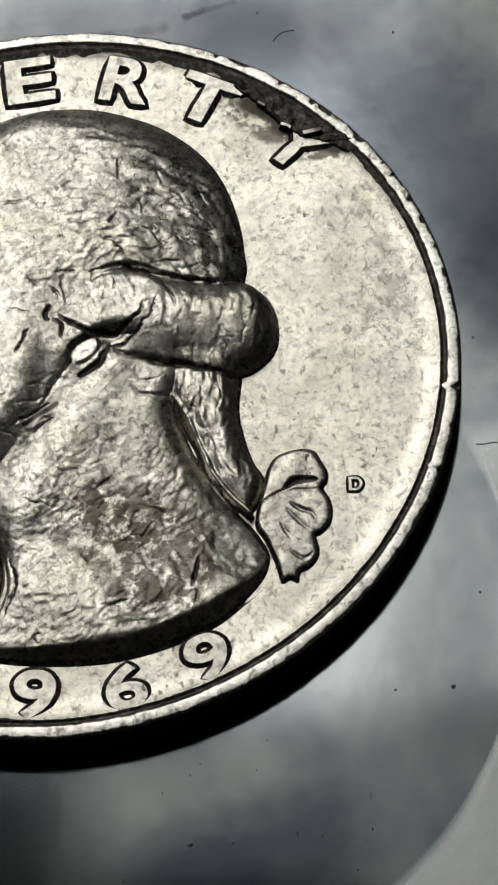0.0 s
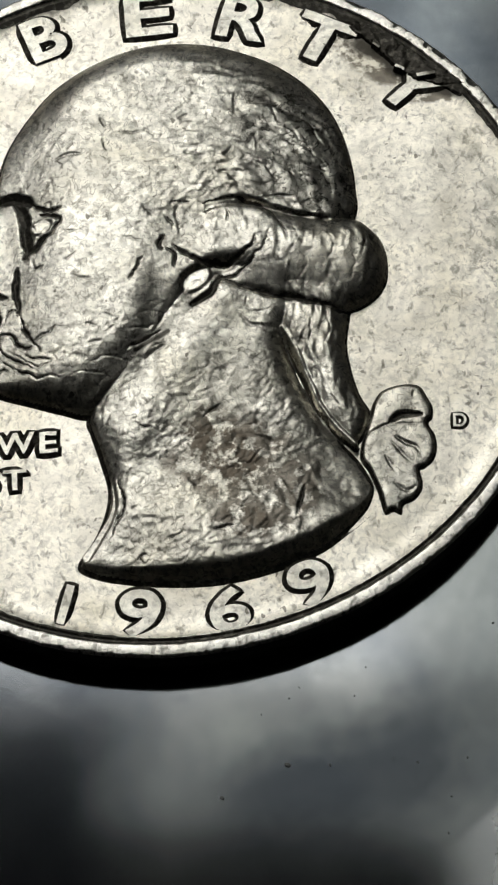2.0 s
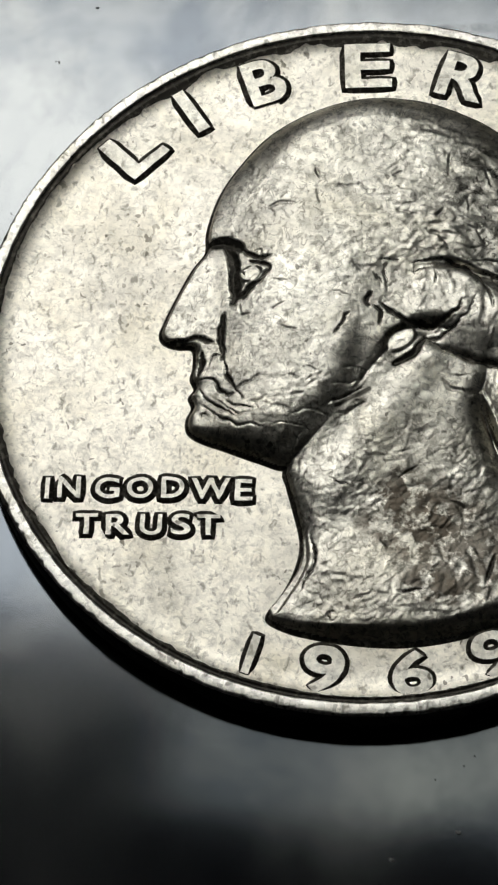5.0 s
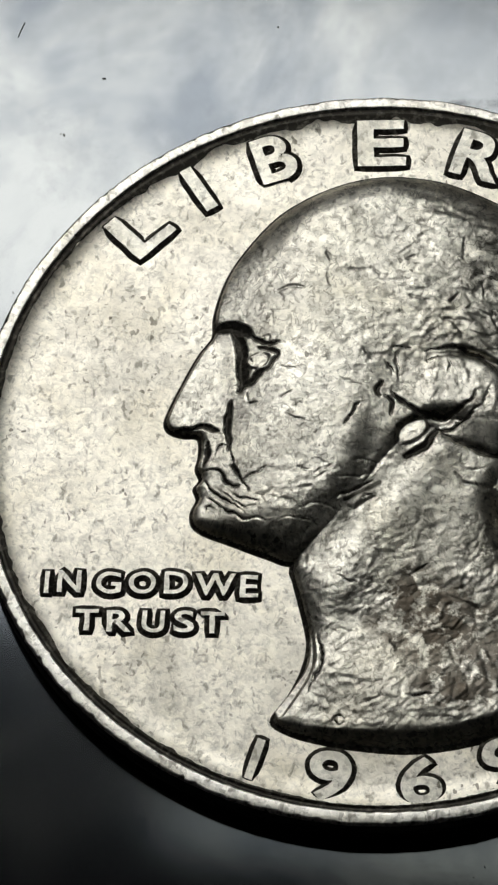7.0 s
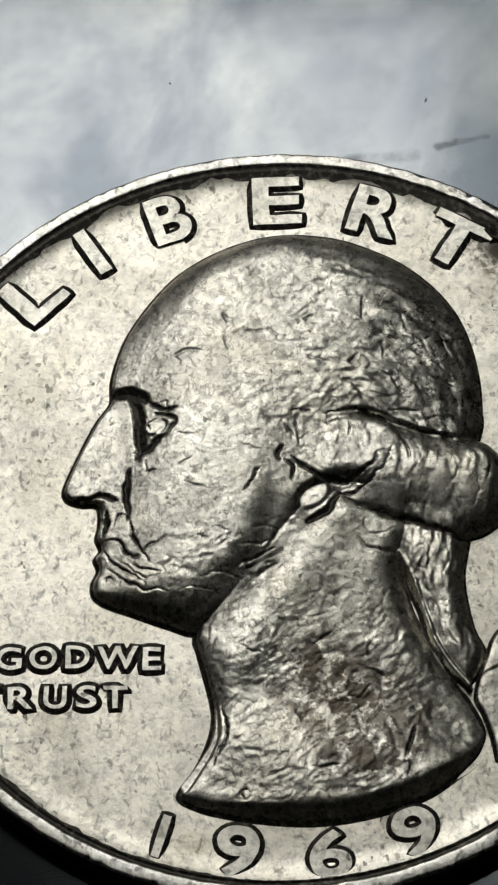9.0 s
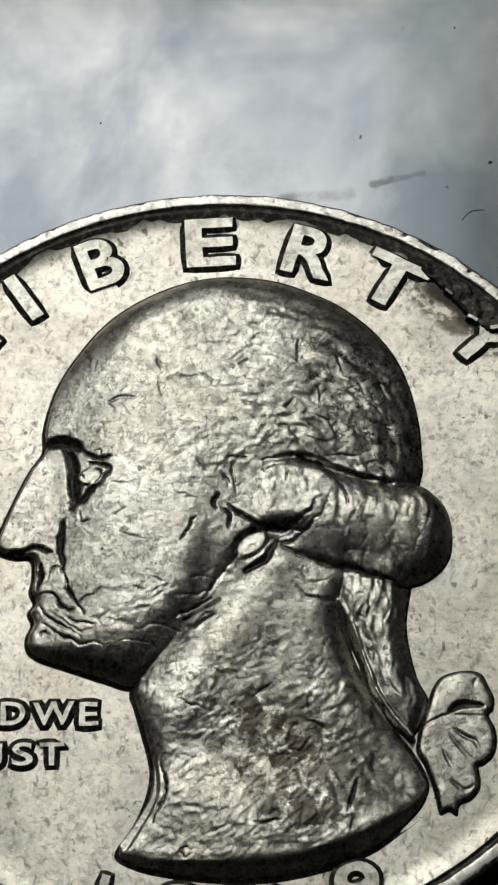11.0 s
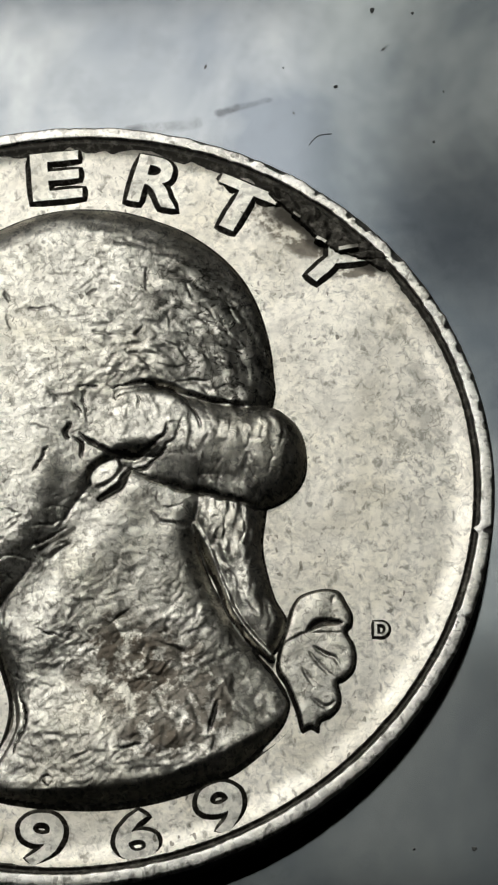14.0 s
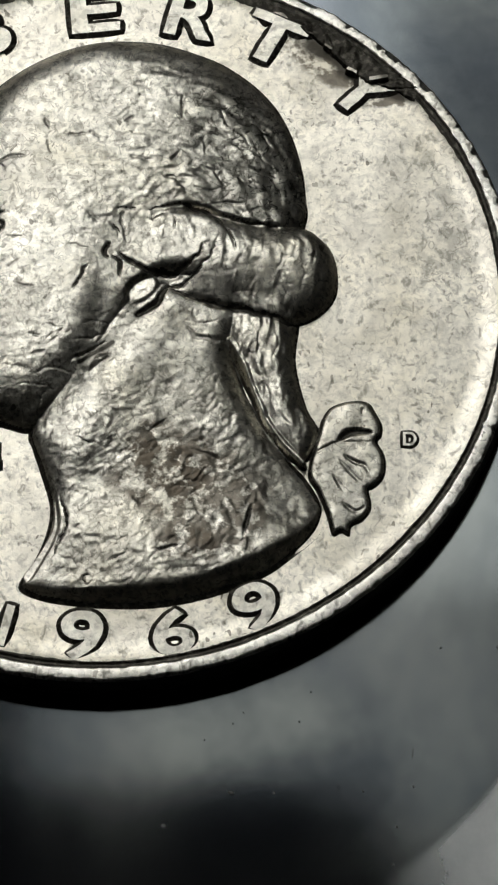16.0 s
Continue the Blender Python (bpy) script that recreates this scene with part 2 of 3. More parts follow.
def box(name, lo, hi, material, parent=None, label=""):
    bm = bmesh.new()
    bmesh.ops.create_cube(bm, size=1)
    for v in bm.verts:
        v.co = [(a + b) / 2 + c * (b - a) for a, b, c in zip(lo, hi, v.co)]
    return part(name, bm, material, parent, label)


def lathe(rings, steps=360, jag=None):
    """Verts and faces of a turned shape from (radius, height) rings, in millimetres."""
    a = np.linspace(0, 2 * np.pi, steps, endpoint=False)
    verts = []
    for k, (r, z) in enumerate(rings):
        rr = r + (jag(k, a) if jag else 0)
        verts += list(np.stack([rr * np.cos(a), rr * np.sin(a), np.full(steps, z)], 1) * MM)
    faces = [(k * steps + i, k * steps + (i + 1) % steps, (k + 1) * steps + (i + 1) % steps, (k + 1) * steps + i)
             for k in range(len(rings) - 1) for i in range(steps)]
    return [tuple(v) for v in verts], [], faces


# ---- the place ----
BED = 0.50
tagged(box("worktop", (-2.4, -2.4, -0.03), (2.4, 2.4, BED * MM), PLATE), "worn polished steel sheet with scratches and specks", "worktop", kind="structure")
for name, lo, hi in (("wall_north", (-2.4, 2.4, -0.03), (2.4, 2.5, 1.7)), ("wall_south", (-2.4, -2.5, -0.03), (2.4, -2.4, 1.7)),
                     ("wall_east", (2.4, -2.5, -0.03), (2.5, 2.5, 1.7)), ("wall_west", (-2.5, -2.5, -0.03), (-2.4, 2.5, 1.7))):
    tagged(box(name, lo, hi, WALL), "plain dark grey wall added out of view", "wall", kind="structure")
tagged(box("ceiling", (-2.5, -2.5, 1.7), (2.5, 2.5, 1.8), WALL), "plain dark grey ceiling added out of view", "ceiling", kind="structure")

def unseen_panel(x0, y0, x1, y1, glowing, label):
    ob = tagged(new("unseen_panel"), label, "light")
    ob.location = ((x0 + x1) / 2, (y0 + y1) / 2, 1.66)
    w, d = (x1 - x0) / 2, (y1 - y0) / 2
    box("glow_sheet", (-w, -d, -0.012), (w, d, 0.0), glowing, ob)
    box("panel_back", (-w + 0.02, -d + 0.02, 0.0), (w - 0.02, d - 0.02, 0.04), WALL, ob)


unseen_panel(-1.25, 0.70, 0.00, 1.225, PANEL, "large flat white glowing panel on the ceiling, out of view")
unseen_panel(-1.25, 1.32, 0.00, 1.91, PANEL, "large flat white glowing panel on the ceiling, out of view")
unseen_panel(-0.40, 1.23, 0.00, 1.315, FAINT_PANEL, "long faintly glowing panel added on the ceiling, out of view")
unseen_panel(0.064, 1.13, 0.28, 1.60, DIM_PANEL, "dim glowing panel added on the ceiling, out of view")
unseen_panel(0.002, 0.97, 0.060, 1.90, SIDE_PANEL, "narrow glowing panel added on the ceiling, out of view")
unseen_panel(0.064, 0.97, 0.28, 1.126, FAINT_PANEL, "small faintly glowing panel added on the ceiling, out of view")
unseen_panel(-0.20, 0.52, 0.15, 0.665, FAINT_PANEL, "small faintly glowing panel added on the ceiling, out of view")
unseen_panel(0.002, 0.70, 0.24, 0.967, LOW_PANEL, "small dim glowing panel added on the ceiling, out of view")

# unseen dark slab placed over the sheet for its mirror image; stand added
def rounded_slab(x0, y0, x1, y1, z0, z1, r):
    bm = bmesh.new()
    ring = [(cx + r * math.cos(radians(a0 + k * 15)), cy + r * math.sin(radians(a0 + k * 15)))
            for cx, cy, a0 in ((x1 - r, y1 - r, 0), (x0 + r, y1 - r, 90), (x0 + r, y0 + r, 180), (x1 - r, y0 + r, 270)) for k in range(7)]
    low = [bm.verts.new((x * MM, y * MM, z0 * MM)) for x, y in ring]
    top = [bm.verts.new((x * MM, y * MM, z1 * MM)) for x, y in ring]
    bm.faces.new(low[::-1]), bm.faces.new(top)
    for k in range(len(ring)):
        j = (k + 1) % len(ring)
        bm.faces.new((low[k], low[j], top[j], top[k]))
    return bm


phone = tagged(new("phone"), "unseen black phone slab placed for its dark reflection, on an added stand", "phone")
part("body", rounded_slab(-60, -70, 13, 21.5, 105, 113, 9), BLACK, phone)
stand = tagged(new("added_stand"), "dark metal stand with a flat foot, added to carry the slab", "stand")
part("foot", rounded_slab(-110, -110, -62, -50, BED, 6, 6), BLACK, stand)
part("post", rounded_slab(-78, -84, -68, -74, 6, 105, 3), BLACK, stand)
part("arm", rounded_slab(-78, -84, -40, -60, 101, 105, 3), BLACK, stand)

# ---- the coin ----
R, H, FIELD_Z = 12.13, 1.75, 1.60
# the design is struck a little off the middle of the blank
STRUCK = Matrix(((0.9981, -0.0055, 0, -0.0989 * MM), (-0.0038, 0.9995, 0, -0.0575 * MM), (0, 0, 1, 0), (0, 0, 0, 1)))
coin = tagged(new("coin"), "worn silver-coloured coin lying on a steel sheet", "coin")


def ragged(a, seed, steps):
    """Smooth random numbers between -1 and 1 round a circle."""
    t = np.random.RandomState(seed).uniform(-1, 1, steps)
    u = a / (2 * np.pi) * steps
    i = np.floor(u).astype(int)
    f = u - i
    f = f * f * (3 - 2 * f)
    return t[i % steps] * (1 - f) + t[(i + 1) % steps] * f


def wobble(k, a):
    """How far the rim's rings are beaten in or out: k counts from the outer edge to the groove."""
    rough = (0.008, 0.016, 0.022, 0.024, 0.010, 0.012, 0.014, 0.012, 0.0)[k]
    deg = np.degrees(a)
    beaten = 1 + 0.9 * np.exp(-((deg - 40) / 26) ** 2)
    nick = sum(d * np.exp(-((deg - at) / w) ** 2) for at, w, d in ((352.6, 0.55, 0.16), (339.5, 0.35, 0.07), (222.0, 0.3, 0.05), (231.5, 0.2, 0.05), (96.0, 0.2, 0.04), (74.0, 0.2, 0.05)))
    chips = np.clip(ragged(a, 37, 420) - 0.45, 0, 0.2) * 0.55 * (k in (1, 2, 3)) * (beaten - 0.6)
    return rough * beaten * (ragged(a, 31 + (k > 3), 260) + 0.7 * ragged(a, 51 + (k > 3), 700)) - chips - (nick if k in (1, 2, 3, 4, 5) else 0)


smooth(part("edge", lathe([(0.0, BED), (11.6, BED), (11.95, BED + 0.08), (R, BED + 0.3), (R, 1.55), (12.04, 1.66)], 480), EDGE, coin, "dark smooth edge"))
smooth(part("rim", lathe([(12.11, 1.66), (12.09, 1.71), (12.05, 1.745), (12.02, 1.75), (11.77, 1.75), (11.73, 1.745), (11.70, 1.715), (11.67, FIELD_Z), (11.58, FIELD_Z - 0.18)], 2160, wobble), RIM, coin, "bright worn raised rim"))
# the field rises in a hollow curve towards the rim
dish = [(r, FIELD_Z + 0.12 * max(0.0, (r - 10.75) / 0.80) ** 2.4) for r in (0.001, 4, 8, 10.0, 10.7, 10.85, 11.0, 11.1, 11.2, 11.28, 11.36, 11.42, 11.48, 11.52)]
smooth(part("field", lathe(dish + [(11.57, FIELD_Z + 0.06), (11.60, FIELD_Z - 0.02)], 480), FIELD, coin, "pale field with fine pits that rises towards the rim"))


def groove_mesh(steps=1440, rings=7):
    """Grime and painted shade along the foot of the rim, broad and ragged round the top, thin round the lower right."""
    a = np.linspace(0, 2 * np.pi, steps, endpoint=False)
    deg = np.degrees(a)
    broad = 0.03 + 0.34 * np.exp(-((deg - 92) / 52) ** 4) + 0.11 * np.exp(-((deg - 218) / 45) ** 4)
    inner = 11.53 - broad * (0.70 + 0.35 * ragged(a, 71, 90) + 0.30 * ragged(a, 72, 260)) - 0.015 * ragged(a, 73, 600)
    verts = []
    for f in np.linspace(0, 1, rings):
        r = inner + (11.53 - inner) * f
        z = FIELD_Z + 0.008 + 0.12 * np.clip((r - 10.75) / 0.80, 0, 1) ** 2.4
        verts += np.stack([r * np.cos(a), r * np.sin(a), z], 1).tolist()
    for r, z in ((11.56, FIELD_Z + 0.075), (11.63, FIELD_Z + 0.07), (11.70, FIELD_Z + 0.11)):
        verts += np.stack([r * np.cos(a), r * np.sin(a), np.full(steps, z)], 1).tolist()
    faces = [(k * steps + i, k * steps + (i + 1) % steps, (k + 1) * steps + (i + 1) % steps, (k + 1) * steps + i) for k in range(rings + 2) for i in range(steps)]
    return (np.array(verts) * MM).tolist(), [], faces


smooth(part("rim_groove", groove_mesh(), GRIME_SHADE, coin, "dark line of grime and shade inside the rim"))


def letter(text, x, y, turn, height, width, thick=0.0, rise=0.10, slope=0.11, name="letter"):
    """A raised letter of that height and width in millimetres; its middle at x, y, turned by turn degrees."""
    cu = bpy.data.curves.new(name, "FONT")
    cu.body, cu.size, cu.offset, cu.resolution_u = text, 1.0, thick, 6
    ob = bpy.data.objects.new(name, cu)
    me = bpy.data.meshes.new_from_object(ob)
    bpy.data.objects.remove(ob), bpy.data.curves.remove(cu)
    co = np.array([v.co for v in me.vertices])
    lo, hi = co.min(0), co.max(0)
    sx, s = (width - 2 * slope) / (hi[0] - lo[0]), (height - 2 * slope) / (hi[1] - lo[1])
    mid = (lo + hi) / 2
    bm = bmesh.new()
    bm.from_mesh(me)
    bpy.data.meshes.remove(me)
    bmesh.ops.remove_doubles(bm, verts=bm.verts, dist=0.001)
    bmesh.ops.recalc_face_normals(bm, faces=bm.faces)
    if sum(f.normal.z for f in bm.faces) < 0:
        bmesh.ops.reverse_faces(bm, faces=bm.faces)
    # uneven edges, then raise the face and slope its sides outward to the field
    bmesh.ops.subdivide_edges(bm, edges=[e for e in bm.edges if e.is_boundary and e.calc_length() * s > 0.25], cuts=4)
    for v in bm.verts:
        p = Vector((v.co.x * s / 0.28 + x, v.co.y * s / 0.28 + y, 0))
        v.co.x += 0.022 / s * noise.noise(p)
        v.co.y += 0.022 / s * noise.noise(p + Vector((9, 4, 2)))
    top = list(bm.faces)
    border = [e for e in bm.edges if e.is_boundary]
    out = bmesh.ops.extrude_edge_only(bm, edges=border)["geom"]
    skirt = [v for v in out if isinstance(v, bmesh.types.BMVert)]
    away = {}
    for v in skirt:
        twin = [e.other_vert(v) for e in v.link_edges if e.other_vert(v) not in skirt]
        n = Vector((0, 0, 0))
        for e in v.link_edges:
            o = e.other_vert(v)
            if o in skirt:
                d = (o.co - v.co).normalized()
                side = Vector((d.y, -d.x, 0))
                n += side if side.dot(twin_centre(e, top)) < 0 else -side
        away[v] = n.normalized() if n.length > 1e-6 else n
    low = set(skirt)
    for v in bm.verts:
        if v in low:
            v.co += Vector((away[v].x * slope / sx, away[v].y * slope / s, 0))
        p = ((v.co.x - mid[0]) * sx, (v.co.y - mid[1]) * s)
        a = radians(turn)
        z = FIELD_Z - 0.01 if v in low else FIELD_Z + rise
        v.co = Vector((x + p[0] * math.cos(a) - p[1] * math.sin(a), y + p[0] * math.sin(a) + p[1] * math.cos(a), z)) * MM
    for f in bm.faces:
        f.smooth = False
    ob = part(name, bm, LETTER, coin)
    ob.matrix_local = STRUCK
    ob.data.materials.append(GRIME_SHADE)
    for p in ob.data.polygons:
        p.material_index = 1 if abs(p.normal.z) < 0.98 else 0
    return ob


def twin_centre(e, top):
    """From the edge's middle towards the inside of the letter, by the wall's upper edge and the face beyond it."""
    wall = e.link_faces[0]
    upper = [k for k in wall.edges if not set(k.verts) & set(e.verts)][0]
    face = [f for f in upper.link_faces if f is not wall]
    mid = (e.verts[0].co + e.verts[1].co) / 2
    return (face[0].calc_center_median() - mid) if face else Vector((0, 0, 0))


# the word round the top: middle, turn and width of each letter
for ch, x, y, turn, w in (("L", -7.97, 6.65, 50, 1.85), ("I", -6.32, 8.24, 37.5, 0.72), ("B", -4.08, 9.58, 24.0, 1.55), ("E", -0.78, 10.43, 6.0, 1.82),
                          ("R", 2.33, 10.22, -12.7, 1.85), ("T", 4.80, 9.32, -26.0, 2.25), ("Y", 7.60, 7.42, -44.0, 2.05)):
    letter(ch, x, y, turn, 2.08, w + 0.06, 0.026, 0.09, 0.19)
# the date round the foot; its first figure is a plain bar
for ch, x, y, turn, h, w in (("I", -2.39, -10.37, -12.0, 1.56, 0.56), ("9", -0.25, -10.66, -1.0, 1.82, 1.52), ("6", 2.30, -10.55, 11.0, 1.70, 1.50), ("9", 4.62, -9.76, 22.0, 1.80, 1.54)):
    letter(ch, x, y, turn, h, w, 0.022 if ch != "I" else 0.04, 0.085, 0.16, "digit")
# the motto in two rows
for ch, x, y, w in (("I", -9.05, -5.55, 0.42), ("N", -8.40, -5.46, 0.98), ("G", -7.25, -5.39, 1.02), ("O", -6.27, -5.30, 1.08), ("D", -5.29, -5.21, 0.98),
                    ("W", -4.15, -5.16, 1.46), ("E", -3.16, -5.12, 0.82)):
    letter(ch, x, y, 4.3, 1.05, w + 0.06, 0.018, 0.09, 0.175)
for ch, x, y, w in (("T", -7.72, -6.62, 0.95), ("R", -6.79, -6.57, 1.0), ("U", -5.79, -6.49, 0.95), ("S", -4.91, -6.40, 0.88), ("T", -4.09, -6.36, 0.98)):
    letter(ch, x, y, 4.3, 1.03, w + 0.06, 0.018, 0.09, 0.175)
letter("D", 8.96, -4.50, 0, 0.64, 0.60, 0.010, 0.06, 0.10, "mint_mark")


# ---- the raised bust, a height field over simple outlines ----
STEP = 0.032
gx = np.arange(-6.9, 8.5, STEP)
gy = np.arange(-10.2, 9.5, STEP)
X, Y = np.meshgrid(gx, gy)


def spline(points, n=8):
    """A closed smooth outline through a few points."""
    p = np.array(points, float)
    q = []
    for i in range(len(p)):
        a, b, c, d = p[i - 1], p[i], p[(i + 1) % len(p)], p[(i + 2) % len(p)]
        for t in np.linspace(0, 1, n, endpoint=False):
            q.append(0.5 * (2 * b + (c - a) * t + (2 * a - 5 * b + 4 * c - d) * t * t + (3 * b - a - 3 * c + d) * t ** 3))
    return np.array(q)


def inside_outline(points, n=6):
    """Distance into a closed outline, negative outside."""
    q = spline(points, n)
    best = np.full(X.shape, 1e9)
    odd = np.zeros(X.shape, bool)
    for (ax, ay), (bx, by) in zip(q, np.roll(q, -1, 0)):
        dx, dy = bx - ax, by - ay
        t = np.clip(((X - ax) * dx + (Y - ay) * dy) / (dx * dx + dy * dy + 1e-12), 0, 1)
        best = np.minimum(best, (X - ax - t * dx) ** 2 + (Y - ay - t * dy) ** 2)
        if ay != by:
            odd ^= ((ay > Y) != (by > Y)) & (X < (bx - ax) * (Y - ay) / (by - ay) + ax)
    return np.where(odd, 1, -1) * np.sqrt(best)


def inside_ellipse(cx, cy, a, b, turn=0):
    c, s = math.cos(radians(turn)), math.sin(radians(turn))
    u, v = (X - cx) * c + (Y - cy) * s, -(X - cx) * s + (Y - cy) * c
    k = np.hypot(u / a, v / b)
    g = np.hypot(u / a ** 2, v / b ** 2) / np.maximum(k, 1e-6)
    return np.clip((1 - k) / np.maximum(g, 1e-6), -3, min(a, b))


def inside_capsule(ax, ay, bx, by, ra, rb):
    dx, dy = bx - ax, by - ay
    t = np.clip(((X - ax) * dx + (Y - ay) * dy) / (dx * dx + dy * dy), 0, 1)
    return ra + (rb - ra) * t - np.hypot(X - ax - t * dx, Y - ay - t * dy)


def swell(d, top, reach, lip=0.15, edge=0.28):
    """A rounded rise from the outline: a short steep lip, then a dome that is flat inside."""
    u, v = np.clip(d / reach, 0, 1), np.clip(d / edge, 0, 1)
    return np.where(d > 0, lip * v * v * (3 - 2 * v) + (top - lip) * np.sin(u * np.pi / 2), np.maximum(d, -0.3) * 0.6)


def soft_max(a, b, k):
    h = np.clip(0.5 + 0.5 * (a - b) / k, 0, 1)
    return b * (1 - h) + a * h + k * h * (1 - h)


def wave_noise(u, v, seed):
    """Smooth random heights between -1 and 1 over two coordinates."""
    table = np.random.RandomState(seed).uniform(-1, 1, (256, 256))
    i, j = np.floor(u).astype(int), np.floor(v).astype(int)
    fu, fv = u - i, v - j
    fu, fv = fu * fu * (3 - 2 * fu), fv * fv * (3 - 2 * fv)
    g = lambda a, b: table[(i + a) % 256, (j + b) % 256]
    return (g(0, 0) * (1 - fu) + g(1, 0) * fu) * (1 - fv) + (g(0, 1) * (1 - fu) + g(1, 1) * fu) * fv


def inside_line(points, r0, r1, taper=0.0):
    """Distance into a bent round bar through some points, from radius r0 to r1, thinner by taper towards its ends."""
    p = np.array(points, float)
    t = np.linspace(0, len(p) - 1, 4 * (len(p) - 1) + 1)
    q = []
    for v in t:
        i = min(int(v), len(p) - 2)
        a, b, c, d = p[max(i - 1, 0)], p[i], p[i + 1], p[min(i + 2, len(p) - 1)]
        f = v - i
        q.append(0.5 * (2 * b + (c - a) * f + (2 * a - 5 * b + 4 * c - d) * f * f + (3 * b - a - 3 * c + d) * f ** 3))
    u = t / t[-1]
    r = (r0 + (r1 - r0) * u) * (1 - taper * np.abs(2 * u - 1) ** 2)
    return np.max([inside_capsule(*q[k], *q[k + 1], r[k], r[k + 1]) for k in range(len(q) - 1)], 0)


def dent(d, depth, reach):
    """A smooth hollow inside d."""
    u = np.clip(d / reach, 0, 1)
    return -depth * (0.75 * u + 0.25 * u * u * (3 - 2 * u))


# outline of the head: skull from an ellipse, then brow, nose, mouth, chin and jaw
skull = [(5.93, 2.65), (5.92, 3.58), (5.79, 4.61), (5.46, 5.76), (4.91, 6.82), (4.19, 7.67), (3.27, 8.38), (2.36, 8.80), (1.45, 9.10), (0.54, 9.22), (-0.36, 9.21), (-1.26, 9.02), (-2.15, 8.64),
         (-3.02, 8.08), (-3.79, 7.35), (-4.44, 6.37), (-4.92, 5.40), (-5.16, 4.55), (-5.27, 3.70)]
face = [(-5.22, 3.15), (-5.27, 2.88), (-5.58, 2.32), (-5.94, 1.33), (-6.25, 0.31), (-6.30, -0.09), (-6.13, -0.35), (-5.72, -0.46), (-5.25, -0.48), (-5.14, -1.07), (-5.18, -1.50), (-5.02, -1.85),
        (-5.16, -2.15), (-5.02, -2.50), (-5.14, -2.90), (-5.07, -3.31), (-4.71, -3.58)]
jaw = [(-3.84, -3.84), (-2.81, -4.14), (-1.92, -4.30), (-0.9, -3.6), (0.15, -2.3), (0.8, -0.8), (1.8, 0.3), (3.6, 0.2), (5.3, 1.0)]
nape = [(1.8, 1.0), (3.9, 0.8), (4.2, -0.6), (3.85, -1.7), (4.05, -2.5), (4.92, -4.15), (5.60, -5.08), (6.10, -5.62), (6.52, -6.35), (6.62, -6.90)]
foot = [(6.29, -7.64), (5.32, -8.47), (4.36, -9.04), (3.07, -9.51), (1.78, -9.76), (0.48, -9.79), (-0.66, -9.70), (-1.49, -9.54), (-2.06, -9.20), (-1.68, -8.47), (-1.40, -7.73), (-1.28, -7.09),
        (-1.32, -6.54), (-1.62, -5.61), (-1.88, -4.87), (-2.0, -4.25), (-1.3, -2.6), (0.2, -0.4)]
tail = [(3.6, 0.4), (3.5, -1.4), (4.0, -2.5), (4.8, -4.35), (5.8, -5.40), (6.36, -4.4), (6.0, -3.56), (5.74, -2.61), (5.64, -1.83), (5.63, 0.2)]
ribbon = [(6.33, -4.20), (6.42, -3.87), (6.63, -3.52), (6.97, -3.34), (7.40, -3.26), (7.79, -3.34), (7.99, -3.67), (8.17, -4.05), (8.16, -4.42), (8.04, -4.61), (8.22, -4.97), (8.28, -5.39), (8.18, -5.81),
          (7.90, -6.10), (7.78, -6.15), (7.85, -6.51), (7.82, -6.81), (7.59, -7.13), (7.29, -7.29), (7.23, -7.59), (7.00, -7.49), (6.75, -7.58), (6.61, -7.11), (6.50, -6.75), (6.28, -6.20), (6.02, -5.59)]
rolled_hair = [(0.55, 1.6), (0.75, 2.3), (1.61, 2.79), (2.52, 2.94), (3.42, 2.62), (4.20, 2.40), (5.0, 2.30), (5.90, 2.42), (6.50, 1.99), (6.78, 1.42), (6.87, 0.79), (6.81, 0.16), (6.49, -0.36), (5.94, -0.74),
               (5.36, -0.82), (4.67, -0.58), (3.95, -0.43), (3.25, -0.25), (2.47, 0.02), (1.90, 0.35), (1.2, 0.75)]
d_head = inside_outline(skull + face + jaw, 5)
d_neck = inside_outline(nape + foot, 5)
d_roll = inside_outline(rolled_hair, 5)
d_queue = inside_outline(tail, 5)
d_all = np.max([d_head, d_neck, d_roll, d_queue], 0)


def arch(d, reach):
    return np.sin(np.clip(d / reach, 0, 1) * np.pi / 2)


def ease(u):
    u = np.clip(u, 0, 1)
    return u * u * (3 - 2 * u)


# one rise for the whole bust, then the head, the roll of hair, the queue and the neck's own forms on top of it
low = ease((-5.8 - Y) / 2.8) * (0.15 * ease((X + 2.1) / 0.8) + 0.85 * ease((X + 2.0) / 3.6))
front = ease((X + 5.7) / 3.4)
height = swell(d_all, 0.24 + 0.14 * front + 0.22 * low, 0.30 + 0.45 * front, 0.13 + 0.08 * (1 - front) + 0.29 * low, 0.20 - 0.05 * (1 - front) + 0.38 * low)
above = ease((Y - 0.4) / 2.4)
reach = above * np.clip((X + 5.6) / 2.2, 0, 1) + (1 - above) * 1.45 * np.clip((X + 4.9) / 3.0, 0, 1)
reach = 0.28 + 0.42 * ease((X + 0.6) / 1.2) + reach * (1 - ease((X + 0.3) / 1.0) * (1 - ease((Y - 2.2) / 1.5)))
dome = 0.26 * (1 - ((X + 2.0) / 8) ** 2 - ((Y - 2.4) / 8.5) ** 2)
behind = 1 - 0.22 * ease((X + 0.9) / 2.0) * (1 - ease((Y - 2.2) / 1.5))
head = (0.04 + 0.26 * front + dome * front) * behind * arch(d_head, reach) - 0.0095 * np.clip(X - 0.6, 0, 9) ** 2 * ease((Y - 1.8) / 1.6)
sunk = ease((X - 1.6) / 1.6) * ease((d_roll + 0.15) / 0.4)
